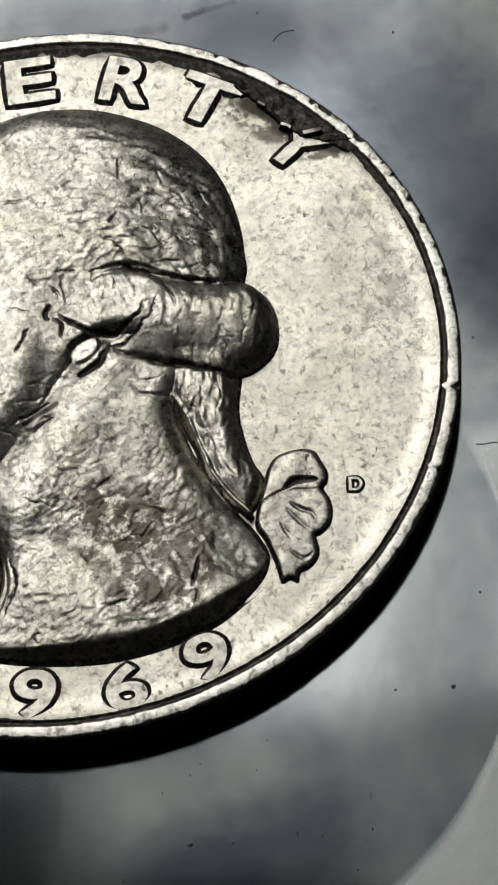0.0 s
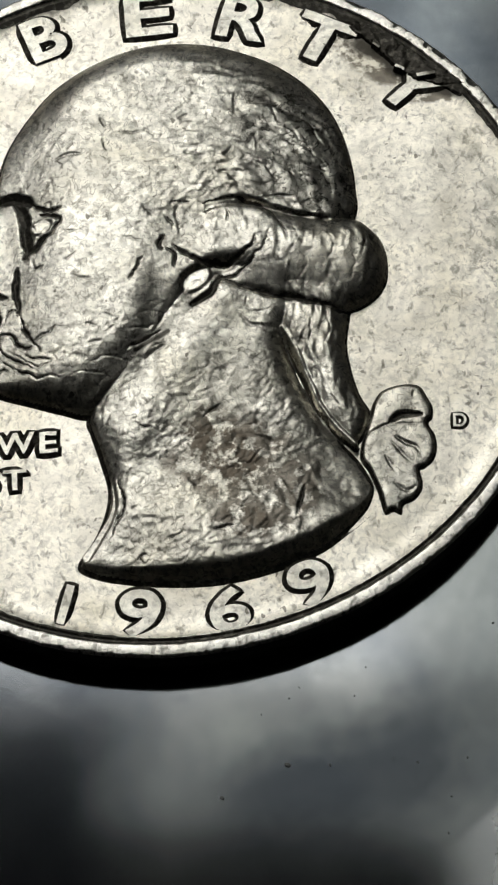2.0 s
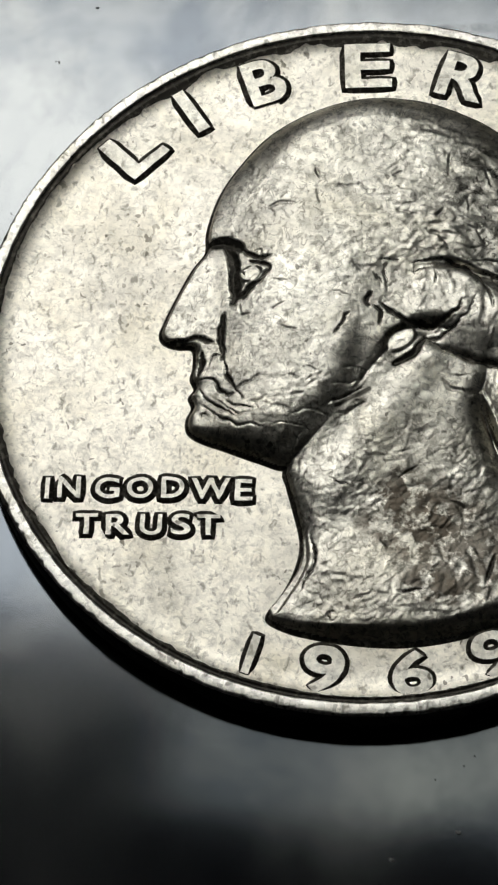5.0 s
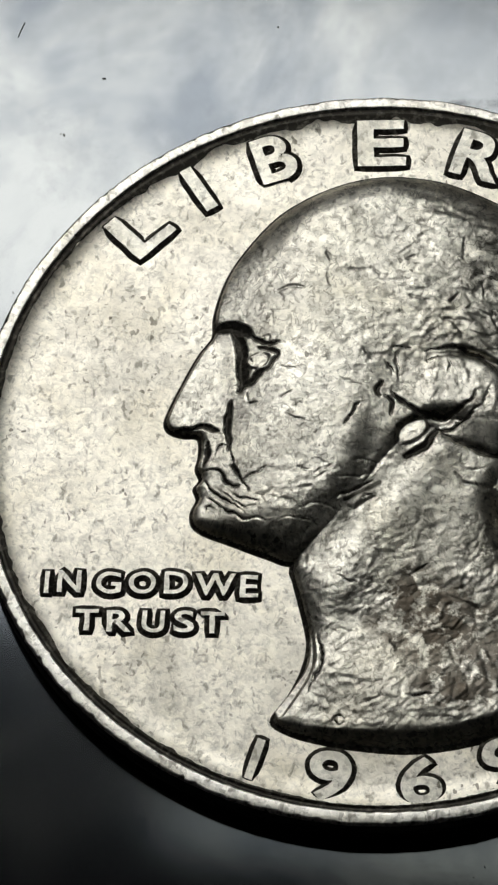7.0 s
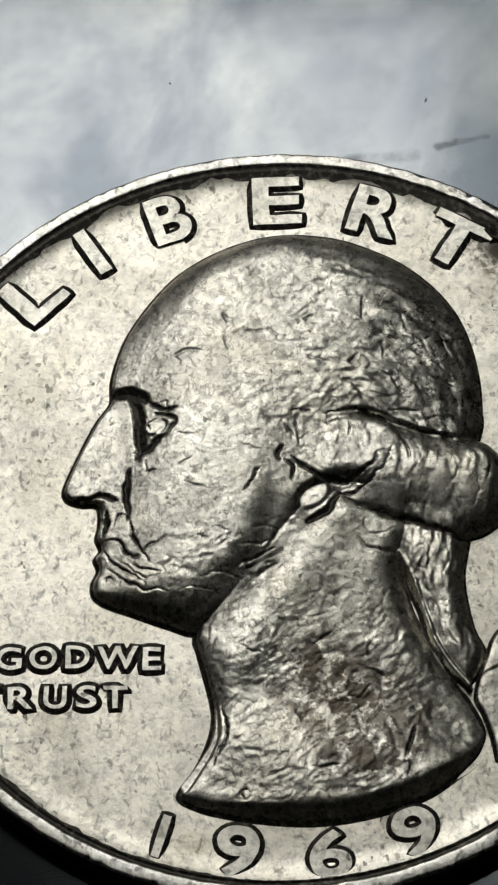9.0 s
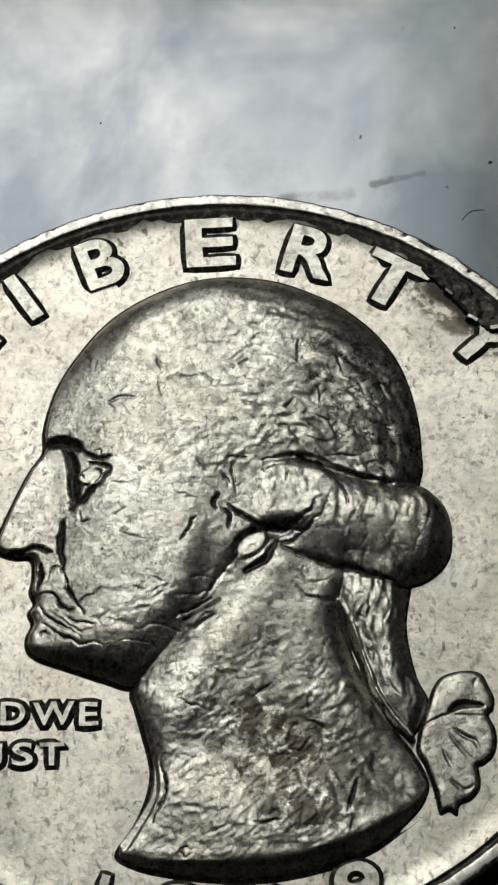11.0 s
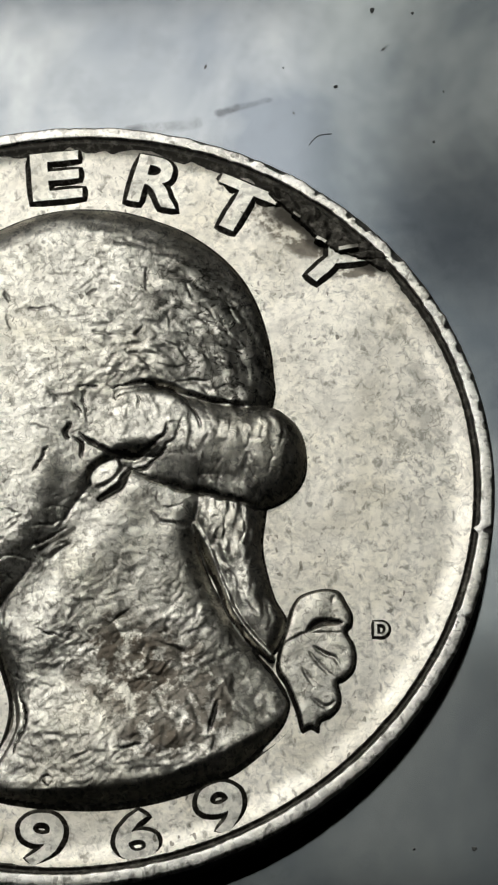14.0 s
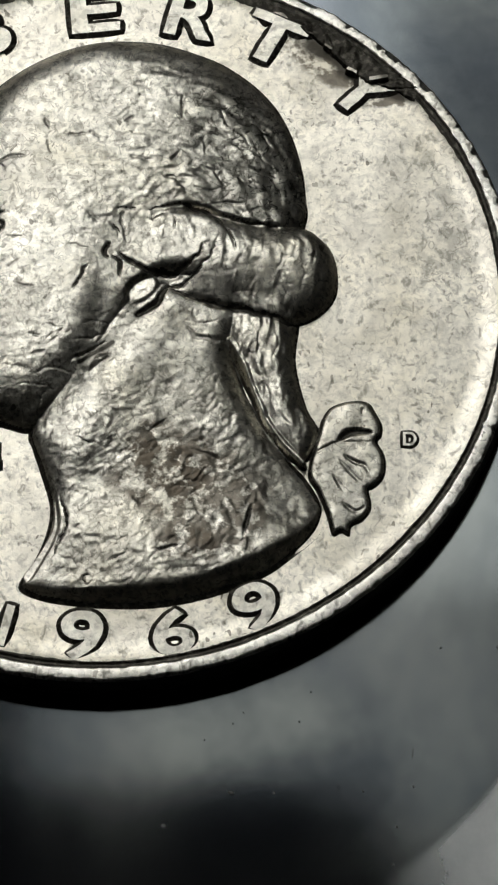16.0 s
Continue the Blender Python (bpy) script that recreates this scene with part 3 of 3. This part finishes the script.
head = head * (1 - sunk)
# the roll of hair: a round bar behind, a flatter curl in front over the ear
bar = (0.47 - 0.20 * ease((1.5 - Y) / 2.1)) * np.sqrt(np.clip(1 - (1 - np.clip(d_roll / 1.40, 0, 1)) ** 2.3, 0, 1))
curl = 0.46 * ease((inside_ellipse(2.0, 1.72, 1.8, 1.15, 8) + 0.22) / 0.60)
height += soft_max(soft_max(head, bar * ease((X - 1.6) / 1.3), 0.08), curl * ease((X - 0.2) / 1.4), 0.08)
own = ease(d_neck / 0.9) * (1 - ease(d_head / 0.6)) * (1 - ease((d_roll + 0.5) / 0.9))
height += own * (0.012 * (Y + 8.5) - 0.008 * np.clip(-5.6 - Y, 0, 9) ** 2 - 0.004 * (X - 1.0) ** 2)
height += own * 0.10 * np.exp(-((X - 0.35 - (Y + 3.2) * 0.55) / 0.8) ** 2) * ease((Y + 8.0) / 3)
height -= 0.25 * ease((X - 3.7 + (Y + 5.5) * 0.45) / 2.4) * ease(d_neck / 0.10) * (1 - ease(d_queue / 0.1)) * ease((-1.5 - Y) / 2)
height += (0.05 * arch(d_queue, 0.40) - 0.03 * ease((X - 5.0) / 0.8)) * (1 - np.clip(d_roll / 0.4, 0, 1)) * (1 - np.clip(d_neck / 0.3, 0, 1))
height += 0.03 * ease((Y + 2.2) / 1.2) * ease((X - 2.7) / 1.6) * ease(d_queue / 0.5) * (1 - ease((d_roll + 0.1) / 0.3)) * (1 - ease((X - 4.9) / 0.6))
bow = swell(inside_outline(ribbon, 5), 0.15, 0.28, 0.10, 0.14)
for line, wide in (([(6.93, -4.58), (7.27, -4.34), (7.85, -4.34)], 0.17), ([(6.02, -5.14), (6.60, -4.80), (6.93, -4.67), (7.96, -4.65)], 0.09), ([(7.09, -5.07), (7.40, -5.30), (7.65, -5.40), (7.79, -5.65)], 0.11),
                   ([(6.96, -5.24), (7.32, -5.70), (7.63, -5.98)], 0.09), ([(6.78, -5.72), (7.09, -6.28)], 0.09), ([(7.62, -3.55), (7.60, -3.75)], 0.09), ([(7.05, -6.6), (7.4, -6.85), (7.65, -6.7)], 0.10)):
    bow += dent(inside_line(line, wide, wide * 0.8, 0.5), 0.065 * wide / 0.12, 0.12)
bow += np.where(bow > 0.09, 0.016 * wave_noise(X / 0.38, Y / 0.5, 33), 0)
height = np.maximum(height, bow)


def level(d, at):
    """Press the surface flat inside d."""
    global height
    w = ease(d / 0.07 + 0.4)
    height = height * (1 - w) + at * w


def soften(values, cells):
    """Average over a square, twice."""
    for axis in (0, 1, 0, 1):
        padded = np.pad(values, [(cells + 1, cells) if k == axis else (0, 0) for k in (0, 1)], mode="edge")
        total = np.cumsum(padded, axis)
        n = values.shape[axis]
        span = 2 * cells + 1
        values = (np.take(total, range(span, span + n), axis) - np.take(total, range(n), axis)) / span
    return values


# worn edges within the bust, most of all where the jaw meets the neck
deep = ease((d_all - 0.30) / 0.35) * ease((np.abs(d_roll) - 0.15) / 0.3)
height = height * (1 - deep) + soften(height, 3) * deep
under_jaw = ease((inside_capsule(-1.5, -3.9, 0.7, -0.9, 0.9, 0.7)) / 0.5) * deep
height = height * (1 - under_jaw) + soften(height, 10) * under_jaw
level(inside_line([(3.72, -1.42), (4.13, -2.20), (4.53, -3.25), (4.92, -4.20), (5.40, -4.88), (5.90, -5.42)], 0.06, 0.09), 0.40)
level(inside_line([(-1.20, -6.6), (-1.10, -7.39), (-1.36, -8.08), (-1.85, -8.98)], 0.05, 0.15), 0.20)

lobe = inside_ellipse(1.10, 0.12, 0.52, 0.32, 40)
around = ease((lobe + 0.08) / 0.16)
height = height * (1 - around) + (height[lobe > 0.15].mean() + 0.02) * around
# the eye
level(inside_ellipse(-3.70, 2.0, 0.40, 0.30, 25) - 0.05, height[inside_ellipse(-3.70, 2.0, 0.3, 0.2, 25) > 0].mean() + 0.02)
inner = np.clip(height / 0.25, 0, 1)
darkened = np.zeros(X.shape)
X_TRUE, Y_TRUE = X, Y
X = X + 0.07 * wave_noise(X / 0.32, Y / 0.32, 61) + 0.03 * wave_noise(X / 0.13, Y / 0.13, 62)
Y = Y + 0.07 * wave_noise(X / 0.32, Y / 0.32, 63) + 0.03 * wave_noise(X / 0.13, Y / 0.13, 64)


def grooves(lines, slope=0.60, taper=0.6, dirt_shade=1.0):
    """Cut grooves along bent lines, each as wide as its number says."""
    global height, darkened
    cutting = np.zeros(X.shape)
    for line, wide in lines:
        d = np.maximum(inside_line(line, max(wide * 0.56, 0.055), max(wide * 0.56, 0.055), taper), 0)
        cutting = np.maximum(cutting, d)
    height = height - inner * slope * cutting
    darkened = np.maximum(darkened, cutting * slope * dirt_shade)


# brow and eye
grooves((([(-5.25, 3.20), (-4.80, 3.22), (-4.46, 3.14), (-4.10, 2.94)], 0.42), ([(-4.75, 3.15), (-4.35, 2.75), (-4.22, 2.3)], 0.30), ([(-4.25, 3.05), (-3.84, 2.79), (-3.44, 2.56), (-3.11, 2.62)], 0.20), ([(-3.65, 2.82), (-3.47, 2.88), (-3.49, 2.69)], 0.07),
         ([(-4.38, 2.90), (-4.23, 2.19), (-4.12, 1.61), (-4.16, 1.00)], 0.38), ([(-4.22, 1.15), (-3.80, 1.33), (-3.49, 1.64)], 0.32), ([(-3.73, 2.49), (-3.34, 2.32), (-3.15, 2.12), (-3.35, 1.76), (-3.69, 1.40)], 0.20),
         ([(-3.92, 0.91), (-3.86, 0.54)], 0.09), ([(-3.89, 0.54), (-3.60, 0.61)], 0.07), ([(-4.00, 2.10), (-3.88, 1.80)], 0.08)), 0.6, 0.35)
# side of the nose, nostril and upper lip
grooves((([(-4.44, 0.60), (-4.38, -0.09), (-4.27, -0.95)], 0.25), ([(-6.02, -0.36), (-5.29, -0.26), (-4.85, -0.21), (-4.59, -0.37)], 0.20), ([(-4.67, -1.20), (-4.59, -0.85), (-4.33, -0.83)], 0.10),
         ([(-4.95, -0.75), (-4.92, -1.10), (-4.98, -1.50)], 0.26)), 0.7)
# mouth and chin
grooves((([(-5.01, -1.71), (-4.62, -1.59), (-4.39, -1.67), (-4.28, -1.97), (-4.03, -2.19), (-3.71, -2.07)], 0.16), ([(-4.25, -0.90), (-4.07, -1.54), (-3.81, -1.92), (-3.50, -2.38)], 0.15),
         ([(-3.75, -2.06), (-3.34, -1.81), (-3.00, -1.52)], 0.07), ([(-4.83, -2.02), (-4.52, -2.43), (-4.12, -2.72), (-3.50, -2.98)], 0.15), ([(-4.31, -2.37), (-3.83, -2.73), (-3.15, -2.91)], 0.10),
         ([(-4.70, -2.55), (-4.20, -2.95), (-3.55, -3.20), (-2.80, -3.25)], 0.12), ([(-4.10, -2.40), (-3.60, -2.60), (-3.00, -2.68)], 0.09), ([(-4.75, -3.05), (-4.66, -2.85), (-4.50, -2.95)], 0.08)), 0.65)
# ear, jaw and nape
grooves((([(0.98, -0.72), (1.25, -0.58), (1.54, -0.32), (1.86, 0.33)], 0.28), ([(0.03, 1.58), (0.02, 1.30), (0.04, 1.05)], 0.20), ([(-0.90, 0.04), (-0.70, 0.35), (-0.54, 0.71)], 0.12),
         ([(0.15, 1.12), (0.47, 0.89), (0.40, 0.40)], 0.15), ([(0.37, 1.22), (0.86, 0.88), (1.33, 0.63), (1.87, 0.61), (2.31, 0.78), (2.81, 1.19)], 0.24)), 0.7)
grooves((([(-0.94, -2.32), (-0.41, -2.02), (0.09, -1.72)], 0.20), ([(-0.36, -2.55), (0.28, -2.08)], 0.14), ([(-1.9, -2.75), (-1.3, -2.62), (-0.75, -2.75)], 0.10),
         ([(-0.55, -1.15), (-0.1, -1.0), (0.25, -1.05)], 0.10), ([(-0.85, -1.7), (-0.3, -1.5), (0.1, -1.35)], 0.09), ([(-2.5, -3.2), (-1.9, -3.1), (-1.4, -3.2)], 0.09), ([(-1.75, -3.9), (-1.62, -3.3)], 0.07)), 0.4, dirt_shade=0.7)
# curls over the ear
grooves((([(0.24, 2.73), (0.93, 2.75)], 0.10), ([(1.20, 2.74), (2.00, 2.92), (2.46, 2.89), (3.01, 2.68), (3.50, 2.24)], 0.18), ([(3.50, 2.24), (3.72, 1.79), (3.83, 1.28)], 0.12), ([(3.2, 2.62), (3.8, 2.50), (4.4, 2.36), (5.2, 2.28)], 0.13),
         ([(0.34, 2.52), (0.53, 2.02), (0.68, 1.60)], 0.10), ([(0.10, 2.30), (0.28, 2.00), (0.36, 1.75)], 0.12), ([(1.74, 0.32), (2.27, 0.30), (2.84, 0.80)], 0.18), ([(2.25, 0.58), (2.62, 0.66), (3.19, 1.22)], 0.10),
         ([(2.90, 1.55), (2.85, 1.25), (2.60, 0.95)], 0.11), ([(3.30, 1.75), (3.10, 1.15), (2.95, 0.85)], 0.09), ([(1.20, 2.34), (1.71, 2.60)], 0.08), ([(2.02, 2.50), (1.99, 1.97)], 0.06),
         ([(1.96, 0.18), (2.42, -0.06), (3.20, -0.32), (3.95, -0.50), (4.67, -0.66), (5.36, -0.88), (5.95, -0.80)], 0.24)), 0.6)
# strands across the roll, each bowed outwards
grooves([([(x, y + 0.55), (x + 0.16, y), (x + 0.02, y - 0.55)], w) for x, y, w in ((3.95, 1.5, 0.08), (4.25, 0.6, 0.08), (4.55, 1.65, 0.07), (4.75, 0.3, 0.09), (5.05, 1.2, 0.07), (5.25, 0.1, 0.08), (5.50, 1.55, 0.08),
                                                                                  (5.75, 0.5, 0.09), (6.05, 1.35, 0.08), (6.25, 0.3, 0.09), (6.42, 1.0, 0.08), (4.05, -0.1, 0.07), (3.62, 0.5, 0.09))], 0.28, dirt_shade=0.0)
# the folds at the nape and in the queue
grooves((([(2.44, -1.05), (2.72, -1.36), (3.23, -1.48), (3.60, -1.42)], 0.20), ([(2.55, -0.75), (2.95, -0.95), (3.4, -0.85)], 0.10), ([(2.6, -0.45), (2.75, -0.7)], 0.09), ([(3.75, -0.9), (4.05, -1.4), (4.1, -1.9)], 0.10),
         ([(4.45, -0.9), (4.6, -1.6), (4.55, -2.3)], 0.09), ([(5.0, -0.8), (5.1, -1.6), (4.95, -2.3)], 0.09), ([(4.5, -2.4), (4.75, -2.9), (4.9, -3.4)], 0.09),
         ([(4.95, -3.4), (5.25, -4.0), (5.6, -4.3)], 0.08), ([(5.5, -3.6), (5.75, -4.1)], 0.08), ([(4.1, -1.2), (4.4, -1.25)], 0.08), ([(4.2, -1.9), (4.5, -2.0)], 0.08)), 0.32, dirt_shade=0.3)
# locks and worn marks on the skull
grooves((([(1.46, 4.01), (1.99, 3.72), (2.35, 3.32)], 0.09), ([(1.15, 3.37), (1.68, 3.11)], 0.08), ([(3.05, 2.94), (4.08, 3.09)], 0.11), ([(3.34, 5.14), (4.04, 4.96), (5.10, 4.22)], 0.10),
         ([(4.06, 4.29), (5.10, 4.14)], 0.11), ([(1.79, 4.49), (2.06, 4.73)], 0.16), ([(3.72, 3.90), (4.77, 3.34)], 0.09), ([(4.09, 2.78), (4.95, 2.94)], 0.10), ([(2.81, 5.33), (2.92, 4.70)], 0.08),
         ([(4.38, 5.86), (4.92, 5.06)], 0.09), ([(2.08, 6.81), (2.19, 6.05)], 0.12), ([(3.27, 6.34), (3.54, 5.68)], 0.12), ([(2.3, 4.3), (3.1, 4.1), (3.5, 3.6)], 0.08), ([(2.5, 3.5), (3.2, 3.4)], 0.08),
         ([(3.0, 4.6), (3.6, 4.5)], 0.09), ([(3.4, 5.6), (3.9, 5.5), (4.2, 5.1)], 0.08)), dirt_shade=0.5)
grooves((([(-1.31, 5.24), (-0.70, 5.40)], 0.12), ([(-0.74, 5.55), (-0.16, 5.10)], 0.08), ([(-3.40, 4.37), (-3.04, 4.58), (-2.51, 4.58)], 0.13), ([(-3.41, 4.42), (-3.20, 4.22)], 0.08), ([(-2.00, 5.93), (-1.88, 5.51)], 0.15),
         ([(0.43, 5.75), (0.68, 5.94)], 0.12), ([(0.56, 4.61), (1.27, 4.38)], 0.07), ([(-1.83, 5.08), (-1.74, 4.55)], 0.08), ([(-2.86, 0.67), (-2.60, 0.99)], 0.10), ([(-2.98, 1.80), (-2.51, 1.63)], 0.08),
         ([(-2.6, 0.15), (-1.9, 0.05)], 0.06), ([(-1.2, 1.5), (-0.4, 1.35)], 0.06), ([(-2.2, -1.5), (-1.7, -1.6)], 0.08), ([(-1.6, -1.2), (-1.2, -1.3)], 0.08), ([(-0.6, 2.6), (-0.3, 2.2)], 0.07)), 0.5, dirt_shade=0.5)
# the dark side of the nape's edge, the line inside the neck's front edge, and scratches on the neck
grooves((([(3.59, -1.50), (4.00, -2.28), (4.40, -3.33), (4.79, -4.28), (5.27, -4.95), (5.78, -5.45)], 0.13),
         ([(-0.98, -6.48), (-0.80, -7.26), (-0.85, -7.75), (-1.22, -8.47)], 0.15), ([(4.43, -6.85), (4.27, -7.75)], 0.20), ([(4.36, -7.85), (4.28, -8.25)], 0.08), ([(-0.62, -4.65), (0.23, -5.05)], 0.10),
         ([(1.40, -4.56), (1.94, -4.08)], 0.09), ([(1.63, -8.22), (2.44, -8.15)], 0.12), ([(0.39, -8.54), (0.88, -8.43)], 0.10), ([(0.05, -9.15), (-0.13, -9.27), (-0.28, -9.05), (-0.10, -8.92), (0.05, -9.10)], 0.07)))
X, Y = X_TRUE, Y_TRUE

# locks of hair: short raised strokes that follow the skull and the roll
ang = np.arctan2(Y - 1.6, X - 1.2)
rad = np.hypot(X - 1.2, Y - 1.6)
warp = wave_noise(X / 1.1, Y / 1.1, 5)
locks = wave_noise(ang * 5.0 + warp, rad / 0.30 + 1.4 * warp, 7) + 0.7 * wave_noise(ang * 9.0 + 2 * warp, rad / 0.18 + 1.4 * warp, 8)
hair = np.clip((X + 3.0 + 0.6 * warp) / 4.5, 0.12, 1) * np.clip((Y - 0.8 + X * 0.1) / 1.5, 0, 1)
twist = wave_noise((X + 0.25 * Y) / 0.20 + 1.2 * warp, (Y - 0.3 * X) / 0.75 + 0.5 * warp, 9) + 0.6 * wave_noise((X - 0.2 * Y) / 0.12 + warp, Y / 0.45, 10)
rolled = ease(d_roll / 0.35)
braid = ease(d_queue / 0.25) * (1 - np.clip(d_neck / 0.3, 0, 1)) * ease((Y + 5.0) / 1)
lower = ease(d_neck / 0.7) * (1 - ease(d_head / 0.5)) * ease((-2.5 - Y + 0.3 * X) / 2.5)
wx, wy = wave_noise(X / 0.45, Y / 0.45, 3), wave_noise(X / 0.45, Y / 0.45, 4)
dabs = wave_noise(X / 0.15 + 1.3 * wx, Y / 0.13 + 1.3 * wy, 11)
cross = wave_noise((X + Y) / 0.24 + wy, (Y - X) / 0.13 + wx, 15) * np.clip(wave_noise(X / 0.7, Y / 0.7, 16) + 0.5, 0, 1)
blobs = wave_noise(X / 0.42 + wx, Y / 0.34 + wy, 12)
broad = wave_noise(X / 1.5, Y / 1.2, 21)
beaten = 0.6 + 1.0 * lower + 0.5 * hair + 1.1 * ease(inside_capsule(-3.4, -3.2, 0.4, -1.2, 0.8, 1.0) / 0.6) * (1 - lower)
height += inner * ((0.016 + 0.012 * ease((X - 1.5) / 2)) * locks * hair * (1 - rolled) + 0.016 * twist * np.maximum(rolled * (0.5 + 0.5 * ease((X - 2.2) / 1.2)), 1.7 * braid) + beaten * (0.0040 * dabs + 0.0055 * cross + 0.0095 * blobs) + 0.016 * broad)
keep = height > -0.10


def relief_mesh():
    idx = np.full(height.shape, -1)
    idx[keep] = np.arange(keep.sum())
    verts = np.stack([X[keep], Y[keep], FIELD_Z + height[keep]], 1) * MM
    q = keep[:-1, :-1] & keep[:-1, 1:] & keep[1:, 1:] & keep[1:, :-1]
    faces = np.stack([idx[:-1, :-1][q], idx[:-1, 1:][q], idx[1:, 1:][q], idx[1:, :-1][q]], 1)
    return verts.tolist(), [], faces.tolist()


bust = part("bust_relief", relief_mesh(), BUST, coin, "raised plain profile bust, greyer and rougher than the field")
smooth(bust).matrix_local = STRUCK
bust.data.materials.append(GRIME_SHADE)
dark_cells = (darkened > 0.028 + 0.012 * blobs) | (height < 0.085 + 0.03 * blobs)
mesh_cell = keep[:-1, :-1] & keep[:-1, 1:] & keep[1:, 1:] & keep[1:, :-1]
bust.data.polygons.foreach_set("material_index", dark_cells[:-1, :-1][mesh_cell].astype(np.int32))


# ---- the beaten place between the last two letters and the rim ----
def gouge_mesh():
    """A torn strip between two uneven lines: the rim's inner side, and the far edge across the last letter."""
    upper = np.array([(5.25, 10.22), (5.9, 10.05), (6.5, 9.72), (7.1, 9.32), (7.7, 8.90), (8.3, 8.38), (8.9, 7.95), (9.4, 7.45), (9.85, 6.70)])
    lower = np.array([(5.25, 10.10), (5.90, 9.50), (6.40, 9.00), (6.85, 8.50), (7.22, 7.98), (7.60, 7.70), (8.10, 7.50), (8.70, 7.30), (9.75, 6.50)])
    k, n = 140, 40
    at = np.linspace(0, len(upper) - 1, k)
    line = lambda p: np.stack([np.interp(at, range(len(p)), p[:, i]) for i in (0, 1)], -1)
    v = np.linspace(0, 1, n)[:, None, None]
    p = line(lower)[None] * (1 - v) + line(upper)[None] * v
    u, w = np.meshgrid(np.linspace(0, 1, k), np.linspace(0, 1, n))
    px = p[..., 0] + 0.05 * wave_noise(u * 45, w * 3 + 2, 43)
    py = p[..., 1] + 0.05 * wave_noise(u * 45, w * 3 + 2, 44)
    edge = np.clip(w * 9, 0, 1) * np.clip((1.0 - w) * 8, 0.5, 1) * np.clip(np.minimum(u, 1 - u) * 9, 0, 1)
    z = FIELD_Z - 0.03 + edge * (0.17 + 0.05 * wave_noise(u * 18, w * 3 + 5, 41) + 0.02 * wave_noise(u * 50, w * 8 + 5, 42))
    verts = (np.stack([px, py, z], -1).reshape(-1, 3) * MM).tolist()
    faces = [(i * k + j, i * k + j + 1, (i + 1) * k + j + 1, (i + 1) * k + j) for i in range(n - 1) for j in range(k - 1)]
    return verts, [], faces


smooth(part("gouge", gouge_mesh(), GRIME_SHADE, coin, "dark beaten dent beside the rim")).matrix_local = STRUCK

# what is left of the last letter's arms above the dent
letter("I", 8.10, 7.80, -80, 0.72, 0.26, 0.0, 0.26, 0.07)
letter("I", 7.28, 8.06, 62, 0.48, 0.24, 0.0, 0.25, 0.07)
letter("I", 6.55, 8.95, 55, 0.40, 0.20, 0.0, 0.22, 0.06)

# ---- dust and fibres on the sheet ----
def dust(x, y, size, seed):
    r = random.Random(seed)
    bm = bmesh.new()
    bmesh.ops.create_icosphere(bm, subdivisions=2, radius=1)
    w, d, turn = size * r.uniform(0.65, 0.95), size * r.uniform(0.35, 0.65), r.uniform(0, 3.1)
    for v in bm.verts:
        k = 1 + 0.35 * noise.noise(v.co * 1.7 + Vector((seed * 3.1, 0, 0)))
        p, q = v.co.x * w * k, v.co.y * d * k
        v.co = Vector((p * math.cos(turn) - q * math.sin(turn), p * math.sin(turn) + q * math.cos(turn), (v.co.z + 0.9) * size * 0.25)) * MM
    ob = smooth(part("dust_speck", bm, DUST))
    ob.location = (x * MM, y * MM, BED * MM)
    tagged(ob, "tiny dark grey speck of dust on the steel sheet", "dust", "dust specks on the sheet")


for k, (x, y, size) in enumerate(((8.78, 17.35, 0.14), (10.06, 17.23, 0.09), (7.62, 14.42, 0.10), (10.65, 12.34, 0.08), (9.45, 16.71, 0.05), (5.97, 15.14, 0.04), (10.99, 14.22, 0.05),
                                  (12.25, -7.64, 0.08), (11.33, -10.53, 0.12), (7.89, -9.43, 0.05), (3.11, -13.35, 0.05), (3.88, -14.88, 0.14), (5.06, -14.88, 0.06), (3.89, -12.86, 0.05),
                                  (5.74, -12.79, 0.05), (4.18, -12.53, 0.05), (6.06, -11.91, 0.05), (8.44, -15.81, 0.05), (8.34, -16.89, 0.06), (8.9, -14.66, 0.06), (7.51, -14.80, 0.05),
                                  (-4.77, 15.36, 0.06), (-10.19, 12.85, 0.09), (2.06, -15.85, 0.10), (9.7, -10.55, 0.06), (6.37, 19.53, 0.06))):
    dust(x, y, size * 0.8, k)


def fibre(points, radius):
    cu = bpy.data.curves.new("fibre", "CURVE")
    cu.dimensions, cu.bevel_depth, cu.bevel_resolution = "3D", radius * MM, 2
    sp = cu.splines.new("NURBS")
    sp.points.add(len(points) - 1)
    for p, (x, y) in zip(sp.points, points):
        p.co = (x * MM, y * MM, (BED + radius) * MM, 1)
    sp.use_endpoint_u, sp.order_u = True, 3
    ob = bpy.data.objects.new("fibre", cu)
    me = bpy.data.meshes.new_from_object(ob)
    bpy.data.objects.remove(ob), bpy.data.curves.remove(cu)
    me.materials.clear()
    me.materials.append(DUST)
    tagged(new("fibre", me), "short thin grey fibre lying on the steel sheet", "fibre", "fibres on the sheet")


fibre([(6.79, 12.24), (6.93, 12.47), (7.15, 12.64), (7.49, 12.65)], 0.011)
fibre([(12.41, -2.82), (12.65, -2.87), (12.95, -2.77), (13.25, -2.85)], 0.012)
fibre([(-13.25, 14.23), (-13.2, 14.53), (-13.12, 14.83)], 0.016)
